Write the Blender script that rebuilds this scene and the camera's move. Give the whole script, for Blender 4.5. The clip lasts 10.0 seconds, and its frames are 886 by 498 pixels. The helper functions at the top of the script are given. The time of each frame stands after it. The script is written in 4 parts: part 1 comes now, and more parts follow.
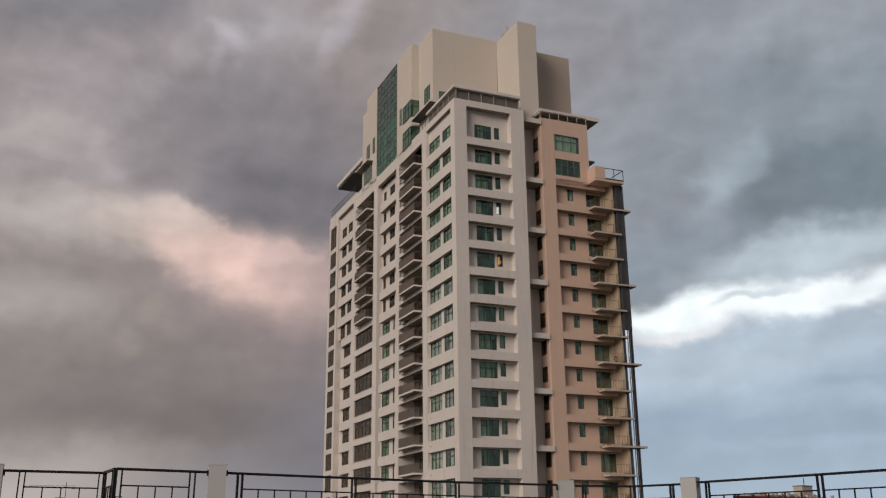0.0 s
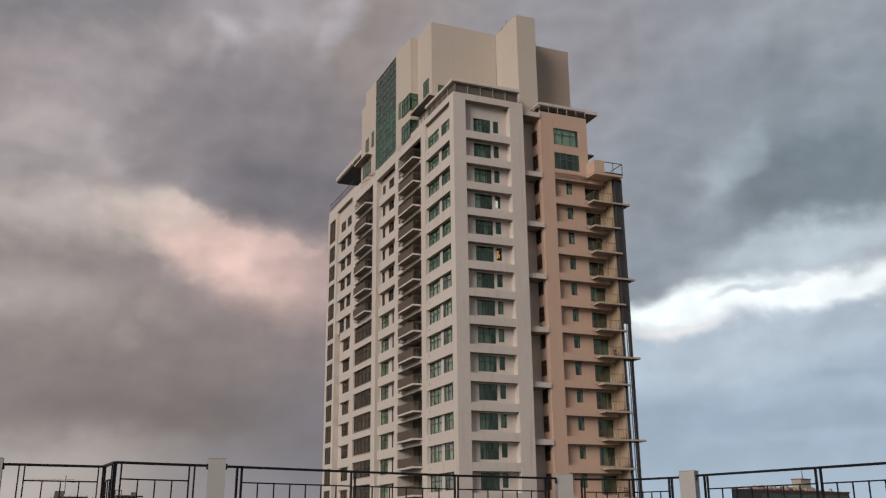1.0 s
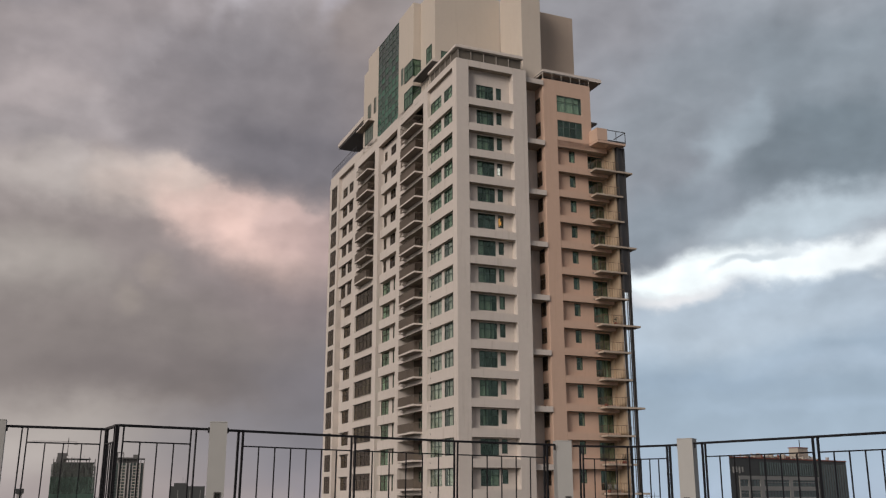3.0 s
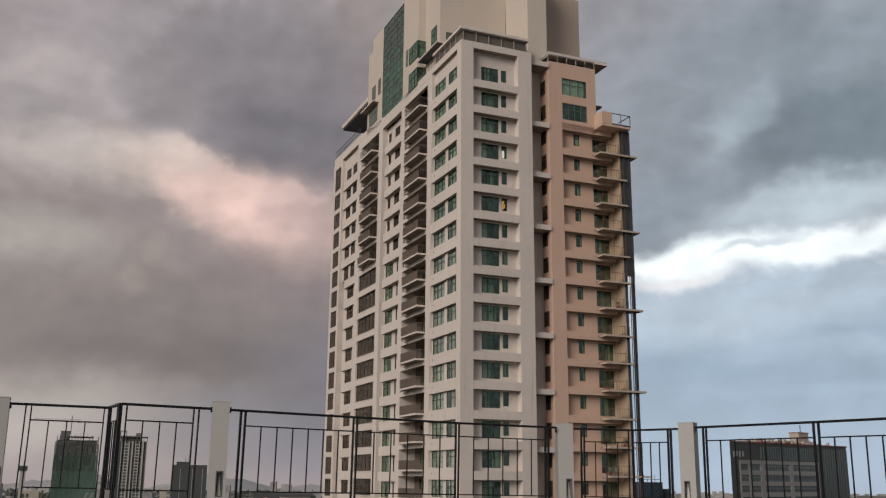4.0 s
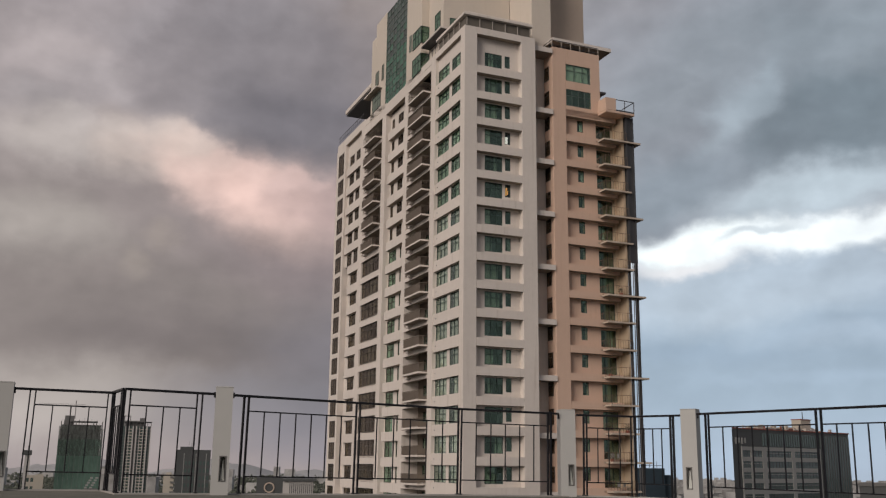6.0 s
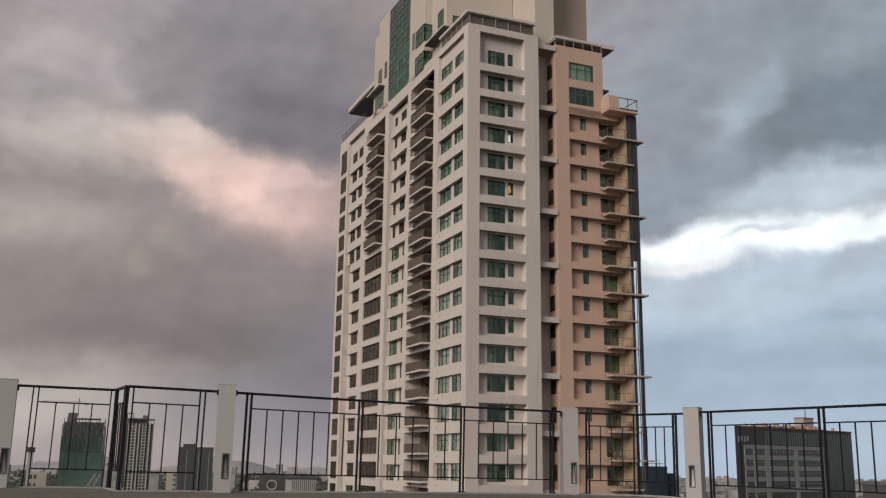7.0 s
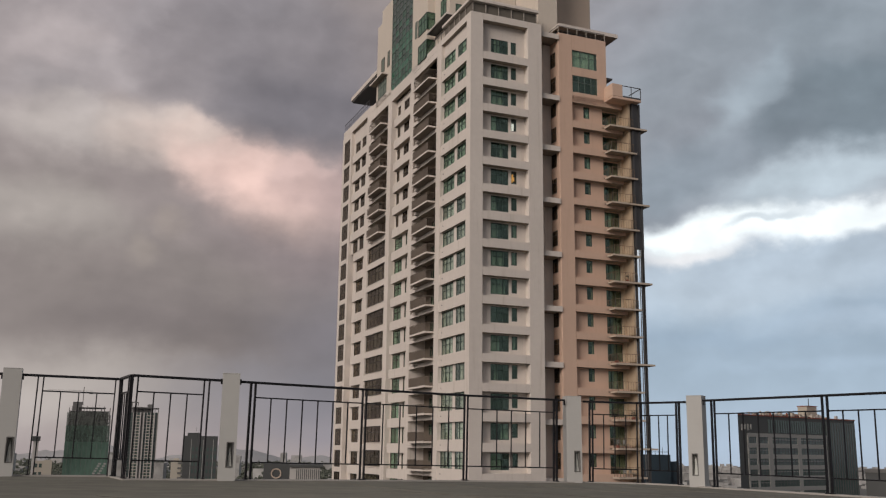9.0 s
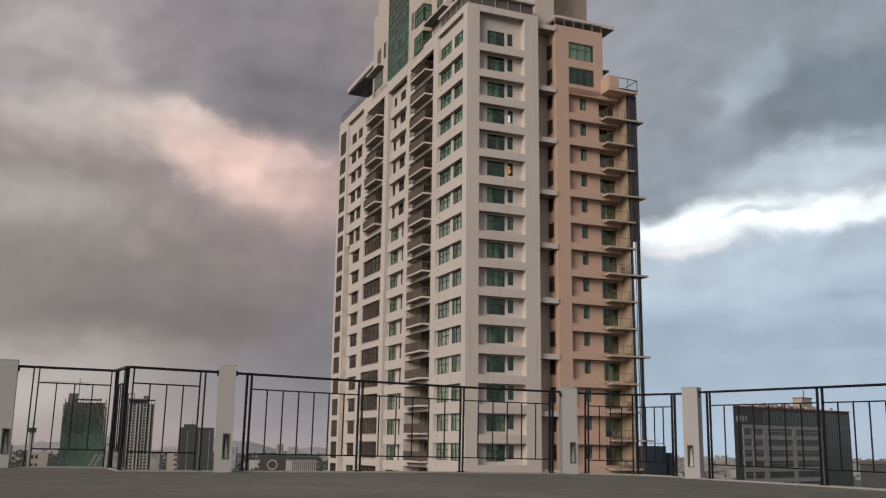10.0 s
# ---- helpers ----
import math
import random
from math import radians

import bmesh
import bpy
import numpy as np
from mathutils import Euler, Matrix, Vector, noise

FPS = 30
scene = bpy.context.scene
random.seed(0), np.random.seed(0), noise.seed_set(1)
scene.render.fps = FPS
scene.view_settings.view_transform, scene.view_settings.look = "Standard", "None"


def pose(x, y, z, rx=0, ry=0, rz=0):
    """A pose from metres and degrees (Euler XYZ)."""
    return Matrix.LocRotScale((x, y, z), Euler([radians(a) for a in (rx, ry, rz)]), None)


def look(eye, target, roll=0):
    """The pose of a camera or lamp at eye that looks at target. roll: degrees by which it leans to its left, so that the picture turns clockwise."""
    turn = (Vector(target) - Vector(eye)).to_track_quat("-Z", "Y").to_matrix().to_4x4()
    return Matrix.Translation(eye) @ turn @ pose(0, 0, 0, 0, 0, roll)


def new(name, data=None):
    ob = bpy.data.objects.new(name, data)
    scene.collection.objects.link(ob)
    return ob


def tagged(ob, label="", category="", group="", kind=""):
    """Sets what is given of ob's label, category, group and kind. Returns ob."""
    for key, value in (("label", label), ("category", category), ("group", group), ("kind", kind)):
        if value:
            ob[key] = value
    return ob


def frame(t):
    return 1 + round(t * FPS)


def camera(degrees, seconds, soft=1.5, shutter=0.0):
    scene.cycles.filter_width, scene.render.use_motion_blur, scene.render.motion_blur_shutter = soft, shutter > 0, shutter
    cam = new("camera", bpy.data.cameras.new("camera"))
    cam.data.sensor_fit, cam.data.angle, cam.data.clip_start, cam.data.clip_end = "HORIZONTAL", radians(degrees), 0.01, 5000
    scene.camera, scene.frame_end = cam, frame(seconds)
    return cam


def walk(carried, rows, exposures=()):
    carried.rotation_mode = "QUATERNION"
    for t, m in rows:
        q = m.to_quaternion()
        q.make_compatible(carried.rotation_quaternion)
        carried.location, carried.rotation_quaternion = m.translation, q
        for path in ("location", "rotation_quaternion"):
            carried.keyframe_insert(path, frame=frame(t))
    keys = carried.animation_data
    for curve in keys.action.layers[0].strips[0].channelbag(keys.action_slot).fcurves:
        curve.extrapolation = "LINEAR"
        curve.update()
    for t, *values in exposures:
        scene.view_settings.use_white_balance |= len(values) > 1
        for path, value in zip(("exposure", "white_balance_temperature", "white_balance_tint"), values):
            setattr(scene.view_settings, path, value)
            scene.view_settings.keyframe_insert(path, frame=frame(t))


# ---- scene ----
EYE = 60.36          # the lens over the street; the roof terrace lies 0.36 m under it
cam = camera(49.91, 10.0, soft=1.25)
walk(cam, [
    (0, pose(0, 0, EYE, 106.998, 0.589, -0.015)),
    (0.5, pose(0, 0, EYE, 106.826, 0.554, -0.041)),
    (1, pose(0, 0, EYE, 106.622, 0.622, -0.066)),
    (1.5, pose(0, 0, EYE, 106.392, 0.518, -0.080)),
    (2, pose(0, 0, EYE, 106.207, 0.478, -0.105)),
    (2.5, pose(0, 0, EYE, 105.870, 0.287, -0.140)),
    (2.7, pose(0, 0, EYE, 105.338, 0.252, -0.137)),
    (3.8, pose(0, 0, EYE, 103.725, -0.391, -0.037)),
    (4, pose(0, 0, EYE, 103.578, -0.436, -0.048)),
    (4.5, pose(0, 0, EYE, 103.277, -0.439, -0.070)),
    (5, pose(0, 0, EYE, 103.006, -0.447, -0.041)),
    (5.5, pose(0, 0, EYE, 102.879, -0.541, 0.012)),
    (5.7, pose(0, 0, EYE, 102.822, -0.568, 0.051)),
    (6.8, pose(0, 0, EYE, 102.640, -0.686, 0.200)),
    (7, pose(0, 0, EYE, 102.621, -0.702, 0.255)),
    (7.5, pose(0, 0, EYE, 102.582, -0.844, 0.689)),
    (8, pose(0, 0, EYE, 102.413, -0.880, 0.720)),
    (8.5, pose(0, 0, EYE, 102.180, -0.775, 0.615)),
    (9, pose(0, 0, EYE, 101.954, -0.647, 0.466)),
    (9.5, pose(0, 0, EYE, 101.664, -0.687, 0.328)),
    (10, pose(0, 0, EYE, 101.465, -0.656, 0.235)),
], exposures=((0, -0.03), (2.7, -0.02), (3.8, 0.03), (10, 0.06)))

# ---- world, sun ----
world = bpy.data.worlds.new("evening_sky")
scene.world = world
world.use_nodes = True
SUN_AZ, SUN_EL = -144.0, 23.0    # clockwise from +y, and up


def node_kit(tree):
    nodes, links = tree.nodes, tree.links

    def put(socket, value):
        if isinstance(value, bpy.types.NodeSocket):
            links.new(value, socket)
        else:
            socket.default_value = value

    def math_node(op, a, b=None, c=None, clamp=False):
        n = nodes.new("ShaderNodeMath")
        n.operation, n.use_clamp = op, clamp
        for i, value in enumerate((a, b, c)):
            if value is not None:
                put(n.inputs[i], value)
        return n.outputs[0]

    def vec_node(op, a, b=None, scale=None):
        n = nodes.new("ShaderNodeVectorMath")
        n.operation = op
        put(n.inputs[0], a)
        if b is not None:
            put(n.inputs[1], b)
        if scale is not None:
            put(n.inputs["Scale"], scale)
        return n.outputs[0]

    def noise_node(vector, scale, detail=4.0, rough=0.55, distortion=0.0, colour=False):
        n = nodes.new("ShaderNodeTexNoise")
        put(n.inputs["Vector"], vector)
        n.inputs["Scale"].default_value = scale
        n.inputs["Detail"].default_value = detail
        n.inputs["Roughness"].default_value = rough
        n.inputs["Distortion"].default_value = distortion
        return n.outputs["Color" if colour else "Fac"]

    def ramp(value, a, b, x=0.0, y=1.0):
        n = nodes.new("ShaderNodeMapRange")
        n.interpolation_type = "SMOOTHSTEP"
        for i, v in enumerate((value, a, b, x, y)):
            put(n.inputs[i], v)
        return n.outputs[0]

    def mix(fac, a, b):
        n = nodes.new("ShaderNodeMix")
        n.data_type = "RGBA"
        put(n.inputs[0], fac)
        put(n.inputs[6], a)
        put(n.inputs[7], b)
        return n.outputs[2]

    return nodes, links, put, math_node, vec_node, noise_node, ramp, mix


def build_sky(tree):
    nodes, links, put, m, v, noise_of, ramp, mix = node_kit(tree)
    nodes.clear()
    out = nodes.new("ShaderNodeOutputWorld")
    back = nodes.new("ShaderNodeBackground")
    links.new(back.outputs[0], out.inputs[0])
    clear = nodes.new("ShaderNodeTexSky")
    clear.sky_type, clear.sun_disc = "NISHITA", False
    clear.sun_elevation, clear.sun_rotation = radians(SUN_EL), radians(SUN_AZ)
    way = nodes.new("ShaderNodeTexCoord").outputs["Generated"]
    parts = nodes.new("ShaderNodeSeparateXYZ")
    links.new(way, parts.inputs[0])
    x, y, z = parts.outputs
    # bearing and height in degrees
    bearing = m("MULTIPLY", m("ARCTAN2", x, y), 180 / math.pi)
    height = m("MULTIPLY", m("ARCSINE", z), 180 / math.pi)
    # clouds flatten towards the horizon
    flat = nodes.new("ShaderNodeCombineXYZ")
    put(flat.inputs[0], m("MULTIPLY", bearing, 0.13))
    put(flat.inputs[1], m("MULTIPLY", height, 0.17))
    put(flat.inputs[2], m("MULTIPLY", m("COSINE", m("MULTIPLY", bearing, math.pi / 180)), 1.3))
    plane = flat.outputs[0]
    swirl = nodes.new("ShaderNodeSeparateColor")
    links.new(noise_of(plane, 1.0, 6.0, 0.51, 0.0, True), swirl.inputs[0])
    big = nodes.new("ShaderNodeSeparateColor")
    links.new(noise_of(plane, 0.45, 3.0, 0.5, 0.0, True), big.inputs[0])
    bx = m("ADD", bearing, m("MULTIPLY", m("SUBTRACT", swirl.outputs[0], 0.5), 6.5))
    by = m("ADD", height, m("MULTIPLY", m("SUBTRACT", swirl.outputs[1], 0.5), 4.5))
    edge = nodes.new("ShaderNodeSeparateColor")
    links.new(noise_of(plane, 3.4, 4.0, 0.5, 0.0, True), edge.inputs[0])
    bx = m("ADD", bx, m("MULTIPLY", m("SUBTRACT", edge.outputs[0], 0.5), 1.9))
    by = m("ADD", by, m("MULTIPLY", m("SUBTRACT", edge.outputs[1], 0.5), 1.4))
    # the general tone: mauve grey to the west, blue grey to the east
    tone = mix(ramp(bx, -8.0, 15.0), (0.54, 0.50, 0.49, 1), (0.53, 0.545, 0.575, 1))
    tone = mix(ramp(height, 45.0, 80.0), tone, (0.46, 0.46, 0.48, 1))
    tone = mix(ramp(y, 0.2, -0.6), tone, (0.44, 0.43, 0.44, 1))
    puffs = noise_of(plane, 1.5, 4.0, 0.46)
    behind = noise_of(v("ADD", plane, (0.07, -0.10, 0.0)), 1.5, 4.0, 0.46)
    relief = m("MULTIPLY", m("SUBTRACT", puffs, behind), ramp(height, 2.0, 14.0, 0.06, 0.30))
    grain = m("ADD", m("MULTIPLY", m("SUBTRACT", puffs, 0.5), 0.12), m("MULTIPLY", m("SUBTRACT", big.outputs[2], 0.5), 0.14))
    # small billows and thin wisps
    billow = m("ABSOLUTE", m("SUBTRACT", noise_of(v("MULTIPLY", plane, (1.0, 1.25, 1.0)), 2.2, 5.0, 0.42, 0.0), 0.5))
    grain = m("ADD", grain, m("MULTIPLY", m("SUBTRACT", 0.09, billow), ramp(height, 1.0, 13.0, 0.06, 0.22)))
    grain = m("ADD", m("ADD", grain, relief), 0.10)
    total = tone
    for bank in (WEST_HIGH, WEST_DARK, WEST_LOW, WEST_GLOW, WEST_PUFFS, EAST_HIGH, EAST_LOW, EAST_BAND):
        for az, el, long, wide, lean, soft, r, g, b, share in bank:
            c, s = math.cos(radians(lean)), math.sin(radians(lean))
            dx, dy = m("SUBTRACT", bx, az), m("SUBTRACT", by, el)
            p = m("DIVIDE", m("ADD", m("MULTIPLY", dx, c), m("MULTIPLY", dy, s)), long)
            q = m("DIVIDE", m("SUBTRACT", m("MULTIPLY", dy, c), m("MULTIPLY", dx, s)), wide)
            far = m("SQRT", m("ADD", m("MULTIPLY", p, p), m("MULTIPLY", q, q)))
            total = mix(ramp(far, 1.0 + soft, 1.0 - soft, 0.0, share), total, (r, g, b, 1))
    total = v("SCALE", total, scale=m("ADD", 1.0, grain))
    low = m("POWER", math.e, m("MULTIPLY", m("POWER", m("DIVIDE", m("ABSOLUTE", height), 2.6), 2.0), -1.0))
    total = v("ADD", total, v("SCALE", (0.05, 0.05, 0.06), scale=low))
    gamma = nodes.new("ShaderNodeGamma")
    links.new(total, gamma.inputs[0])
    gamma.inputs[1].default_value = 2.2
    # a thin clear sky shows through the cover
    cover = mix(0.04, gamma.outputs[0], v("SCALE", clear.outputs[0], scale=0.1))
    links.new(cover, back.inputs[0])
    back.inputs[1].default_value = 1.0


# cloud banks: bearing, height, half length, half width, lean (degrees), softness of the edge, colour, cover
WEST_HIGH = (
    (-21, 24.5, 9, 6, 12, 0.8, 0.60, 0.57, 0.577, 0.8),
    (-22.5, 30.3, 7, 2.2, 8, 0.6, 0.455, 0.445, 0.462, 0.9),
    (-11.5, 29.6, 4.5, 2.0, 0, 0.8, 0.60, 0.585, 0.602, 0.8),
    (-13.6, 28.9, 1.3, 0.7, -45, 0.8, 0.71, 0.69, 0.707, 0.8),
    (-15.2, 27.4, 2.0, 0.5, 60, 0.8, 0.665, 0.64, 0.652, 0.7),
    (-6.6, 29.6, 2.6, 0.9, 70, 0.8, 0.63, 0.61, 0.632, 0.75),
    (-19.0, 25.6, 3.4, 0.7, 48, 0.8, 0.655, 0.625, 0.632, 0.75),
    (-24.4, 22.5, 2.6, 1.4, 15, 0.8, 0.67, 0.63, 0.627, 0.75),
    (-21.6, 21.2, 2.2, 0.9, -20, 0.8, 0.625, 0.595, 0.597, 0.6),
)
WEST_DARK = (
    (-11.5, 23.0, 8.2, 4.6, -12, 0.45, 0.475, 0.455, 0.467, 0.9),
    (-8.6, 19.4, 5.5, 2.6, -14, 0.6, 0.415, 0.40, 0.417, 0.8),
    (-17.2, 23.3, 2.4, 1.5, 40, 0.8, 0.50, 0.475, 0.482, 0.7),
    (-12.2, 26.4, 3.0, 1.0, 10, 0.9, 0.52, 0.50, 0.512, 0.6),
    (-24.8, 20.0, 2.6, 0.8, 0, 0.8, 0.565, 0.54, 0.542, 0.6),
)
WEST_LOW = (
    (-16, 9.5, 16, 6.0, 0, 0.6, 0.47, 0.436, 0.423, 0.85),
    (-24.5, 13.0, 5.0, 2.0, 0, 0.8, 0.60, 0.571, 0.548, 0.75),
    (-17.4, 14.9, 4.0, 2.6, -20, 0.7, 0.52, 0.481, 0.473, 0.85),
    (-9.0, 12.0, 5.0, 2.4, -10, 0.8, 0.49, 0.444, 0.445, 0.8),
    (-13.0, 6.6, 9.0, 2.2, 0, 0.8, 0.415, 0.382, 0.378, 0.75),
    (-6.5, 5.5, 4.0, 3.6, 0, 0.9, 0.43, 0.413, 0.437, 0.75),
    (-23.5, 3.2, 8.0, 1.9, 0, 0.9, 0.65, 0.62, 0.60, 0.75),
    (-8.5, 2.6, 7.0, 1.8, 0, 0.9, 0.455, 0.448, 0.48, 0.75),
)
WEST_GLOW = (
    (-23.2, 17.8, 4.0, 1.5, 0, 0.7, 0.69, 0.655, 0.635, 0.8),
    (-18.6, 18.2, 2.6, 1.6, -10, 0.6, 0.715, 0.66, 0.63, 0.8),
    (-17.3, 19.3, 1.3, 0.9, 0, 0.7, 0.745, 0.69, 0.66, 0.7),
    (-15.6, 17.6, 2.2, 1.6, -35, 0.6, 0.80, 0.71, 0.67, 0.85),
    (-11.2, 15.6, 4.8, 2.0, -17, 0.9, 0.76, 0.655, 0.625, 0.8),
    (-12.3, 15.9, 3.0, 1.7, -18, 0.8, 0.85, 0.725, 0.685, 0.85),
    (-7.6, 15.4, 3.0, 1.3, -12, 0.8, 0.66, 0.57, 0.555, 0.7),
    (-11.0, 13.2, 2.4, 1.0, -10, 0.9, 0.62, 0.545, 0.52, 0.35),
    (-16.9, 12.8, 1.0, 0.8, 0, 0.8, 0.575, 0.53, 0.50, 0.55),
    (-18.6, 10.8, 0.9, 0.7, 0, 0.8, 0.55, 0.51, 0.48, 0.5),
)
WEST_PUFFS = (
    (-16.0, 19.0, 0.9, 0.65, 0, 0.6, 0.77, 0.70, 0.665, 0.6),
    (-14.5, 18.1, 0.9, 0.6, -10, 0.6, 0.81, 0.71, 0.675, 0.6),
    (-12.9, 17.3, 1.0, 0.55, -20, 0.6, 0.83, 0.715, 0.68, 0.6),
    (-10.2, 16.8, 0.9, 0.5, 0, 0.6, 0.77, 0.665, 0.64, 0.55),
    (-8.6, 16.5, 0.8, 0.45, 0, 0.6, 0.72, 0.625, 0.605, 0.55),
    (-20.0, 19.0, 1.2, 0.6, 10, 0.7, 0.70, 0.66, 0.64, 0.5),
    (-22.8, 19.2, 1.3, 0.7, 0, 0.7, 0.70, 0.665, 0.65, 0.5),
    (-19.5, 16.6, 1.4, 0.6, -10, 0.8, 0.585, 0.545, 0.53, 0.6),
)
EAST_HIGH = (
    (10.5, 28.5, 5.0, 4.0, 0, 0.9, 0.525, 0.515, 0.53, 0.7),
    (24.0, 23.5, 9.0, 3.2, 5, 0.8, 0.50, 0.535, 0.565, 0.85),
    (14.0, 21.5, 4.5, 2.4, 30, 0.8, 0.505, 0.525, 0.55, 0.7),
    (24.0, 28.8, 6.0, 2.2, 8, 0.8, 0.565, 0.585, 0.61, 0.8),
    (24.6, 19.0, 6.0, 2.6, 6, 0.5, 0.425, 0.465, 0.495, 0.9),
    (20.8, 18.0, 2.6, 1.2, 30, 0.7, 0.445, 0.48, 0.51, 0.75),
    (17.6, 19.3, 1.8, 1.3, 55, 0.8, 0.605, 0.65, 0.685, 0.8),
    (19.7, 20.8, 1.4, 0.9, 60, 0.8, 0.57, 0.615, 0.65, 0.7),
    (15.6, 17.9, 1.0, 0.5, 10, 0.8, 0.60, 0.64, 0.67, 0.5),
)
EAST_LOW = (
    (18, 4.5, 18, 7.0, 0, 0.45, 0.565, 0.63, 0.695, 0.95),
    (16.0, 9.6, 9, 1.7, 4, 0.7, 0.68, 0.725, 0.77, 0.8),
    (22.5, 10.9, 7, 1.3, 6, 0.6, 0.65, 0.70, 0.75, 0.8),
    (24.0, 7.4, 5, 0.5, 2, 0.9, 0.63, 0.685, 0.745, 0.6),
    (14.0, 6.4, 5, 0.5, 0, 0.9, 0.545, 0.61, 0.68, 0.5),
    (21.0, 5.0, 6, 0.4, 0, 0.9, 0.60, 0.665, 0.735, 0.5),
)
EAST_BAND = (
    (12.5, 15.6, 5.0, 1.9, 14, 0.6, 0.51, 0.545, 0.58, 0.85),
    (16.6, 16.2, 3.0, 0.9, 16, 0.8, 0.515, 0.55, 0.585, 0.6),
    (22.0, 15.2, 6.0, 1.5, 9, 0.6, 0.69, 0.74, 0.775, 0.9),
    (15.0, 12.2, 6.0, 1.25, 4, 0.5, 0.92, 0.95, 0.955, 1.0),
    (22.8, 12.7, 6.0, 1.1, 8, 0.5, 0.92, 0.945, 0.955, 0.95),
    (13.8, 10.8, 4.0, 0.45, 3, 0.8, 0.87, 0.865, 0.87, 0.8),
    (19.0, 12.8, 1.7, 0.26, 14, 0.7, 0.72, 0.755, 0.78, 0.8),
)
build_sky(world.node_tree)

sun = new("sun", bpy.data.lights.new("sun", "SUN"))
sun.data.energy, sun.data.angle, sun.data.color = 1.9, radians(30), (1.0, 0.89, 0.81)
a, e = radians(SUN_AZ), radians(SUN_EL)
sun.matrix_world = look((0, 0, 150), Vector((0, 0, 150)) - Vector((math.sin(a) * math.cos(e), math.cos(a) * math.cos(e), math.sin(e))))


# ---- materials ----
def material(name, colour, rough=0.8, metal=0.0, grain=9.0, vary=0.12, stain=0.0, bump=0.0, spec=0.4, piece=0.0, stretch=(1, 1, 1), dirt=(0.35, 0.33, 0.30)):
    """A painted, weathered or metal surface: fine grain, broad blotches, streaks that run down, and a shift from piece to piece."""
    made = bpy.data.materials.new(name)
    made.use_nodes = True
    nodes, links, put, m, v, noise_of, ramp, mix = node_kit(made.node_tree)
    shader = nodes["Principled BSDF"]
    place = nodes.new("ShaderNodeNewGeometry").outputs["Position"]
    place = v("MULTIPLY", place, stretch)
    fine = noise_of(place, grain, 5.0, 0.6)
    broad = noise_of(place, grain * 0.06, 4.0, 0.55)
    scale = m("ADD", 1.0, m("ADD", m("MULTIPLY", m("SUBTRACT", fine, 0.5), vary), m("MULTIPLY", m("SUBTRACT", broad, 0.5), vary * 1.8)))
    if piece:
        info = nodes.new("ShaderNodeObjectInfo").outputs["Random"]
        scale = m("MULTIPLY", scale, m("ADD", 1.0 - piece / 2, m("MULTIPLY", info, piece)))
    tint = v("SCALE", colour[:3], scale=scale)
    if stain:
        streak = noise_of(v("MULTIPLY", place, (1.6, 1.6, 0.10)), 1.0, 5.0, 0.65)
        tint = mix(m("MULTIPLY", ramp(streak, 0.52, 0.78), stain), tint, (*[c * d for c, d in zip(colour, dirt)], 1))
    links.new(tint, shader.inputs["Base Color"])
    shader.inputs["Metallic"].default_value = metal
    shader.inputs["Specular IOR Level"].default_value = spec
    put(shader.inputs["Roughness"], m("ADD", rough - 0.06, m("MULTIPLY", fine, 0.12), clamp=True))
    if bump:
        b = nodes.new("ShaderNodeBump")
        b.inputs["Strength"].default_value = bump
        b.inputs["Distance"].default_value = 0.02
        links.new(fine, b.inputs["Height"])
        links.new(b.outputs[0], shader.inputs["Normal"])
    return made


def glass(name, tint, gloss=0.16, rough=0.02, ior=1.5, sheen=(0.80, 0.95, 0.90)):
    """Tinted window glass: part mirror, part see-through."""
    made = bpy.data.materials.new(name)
    made.use_nodes = True
    nodes, links, put, m, v, noise_of, ramp, mix = node_kit(made.node_tree)
    nodes.remove(nodes["Principled BSDF"])
    clear = nodes.new("ShaderNodeBsdfTransparent")
    clear.inputs[0].default_value = (*tint, 1)
    shine = nodes.new("ShaderNodeBsdfGlossy")
    shine.inputs["Color"].default_value = (*sheen, 1)
    shine.inputs["Roughness"].default_value = rough
    facing = nodes.new("ShaderNodeLayerWeight")
    facing.inputs[0].default_value = 0.5
    base = ((ior - 1) / (ior + 1)) ** 2
    fres = m("ADD", base, m("MULTIPLY", m("POWER", facing.outputs["Facing"], 5.0), 1.0 - base))
    info = nodes.new("ShaderNodeObjectInfo").outputs["Random"]
    blend = nodes.new("ShaderNodeMixShader")
    links.new(m("ADD", fres, m("ADD", gloss * 0.5, m("MULTIPLY", info, gloss * 0.5)), clamp=True), blend.inputs[0])
    links.new(clear.outputs[0], blend.inputs[1])
    links.new(shine.outputs[0], blend.inputs[2])
    links.new(blend.outputs[0], nodes["Material Output"].inputs[0])
    return made


def glow(name, colour, strength):
    made = bpy.data.materials.new(name)
    made.use_nodes = True
    shader = made.node_tree.nodes["Principled BSDF"]
    shader.inputs["Base Color"].default_value = (*colour, 1)
    shader.inputs["Emission Color"].default_value = (*colour, 1)
    shader.inputs["Emission Strength"].default_value = strength
    return made


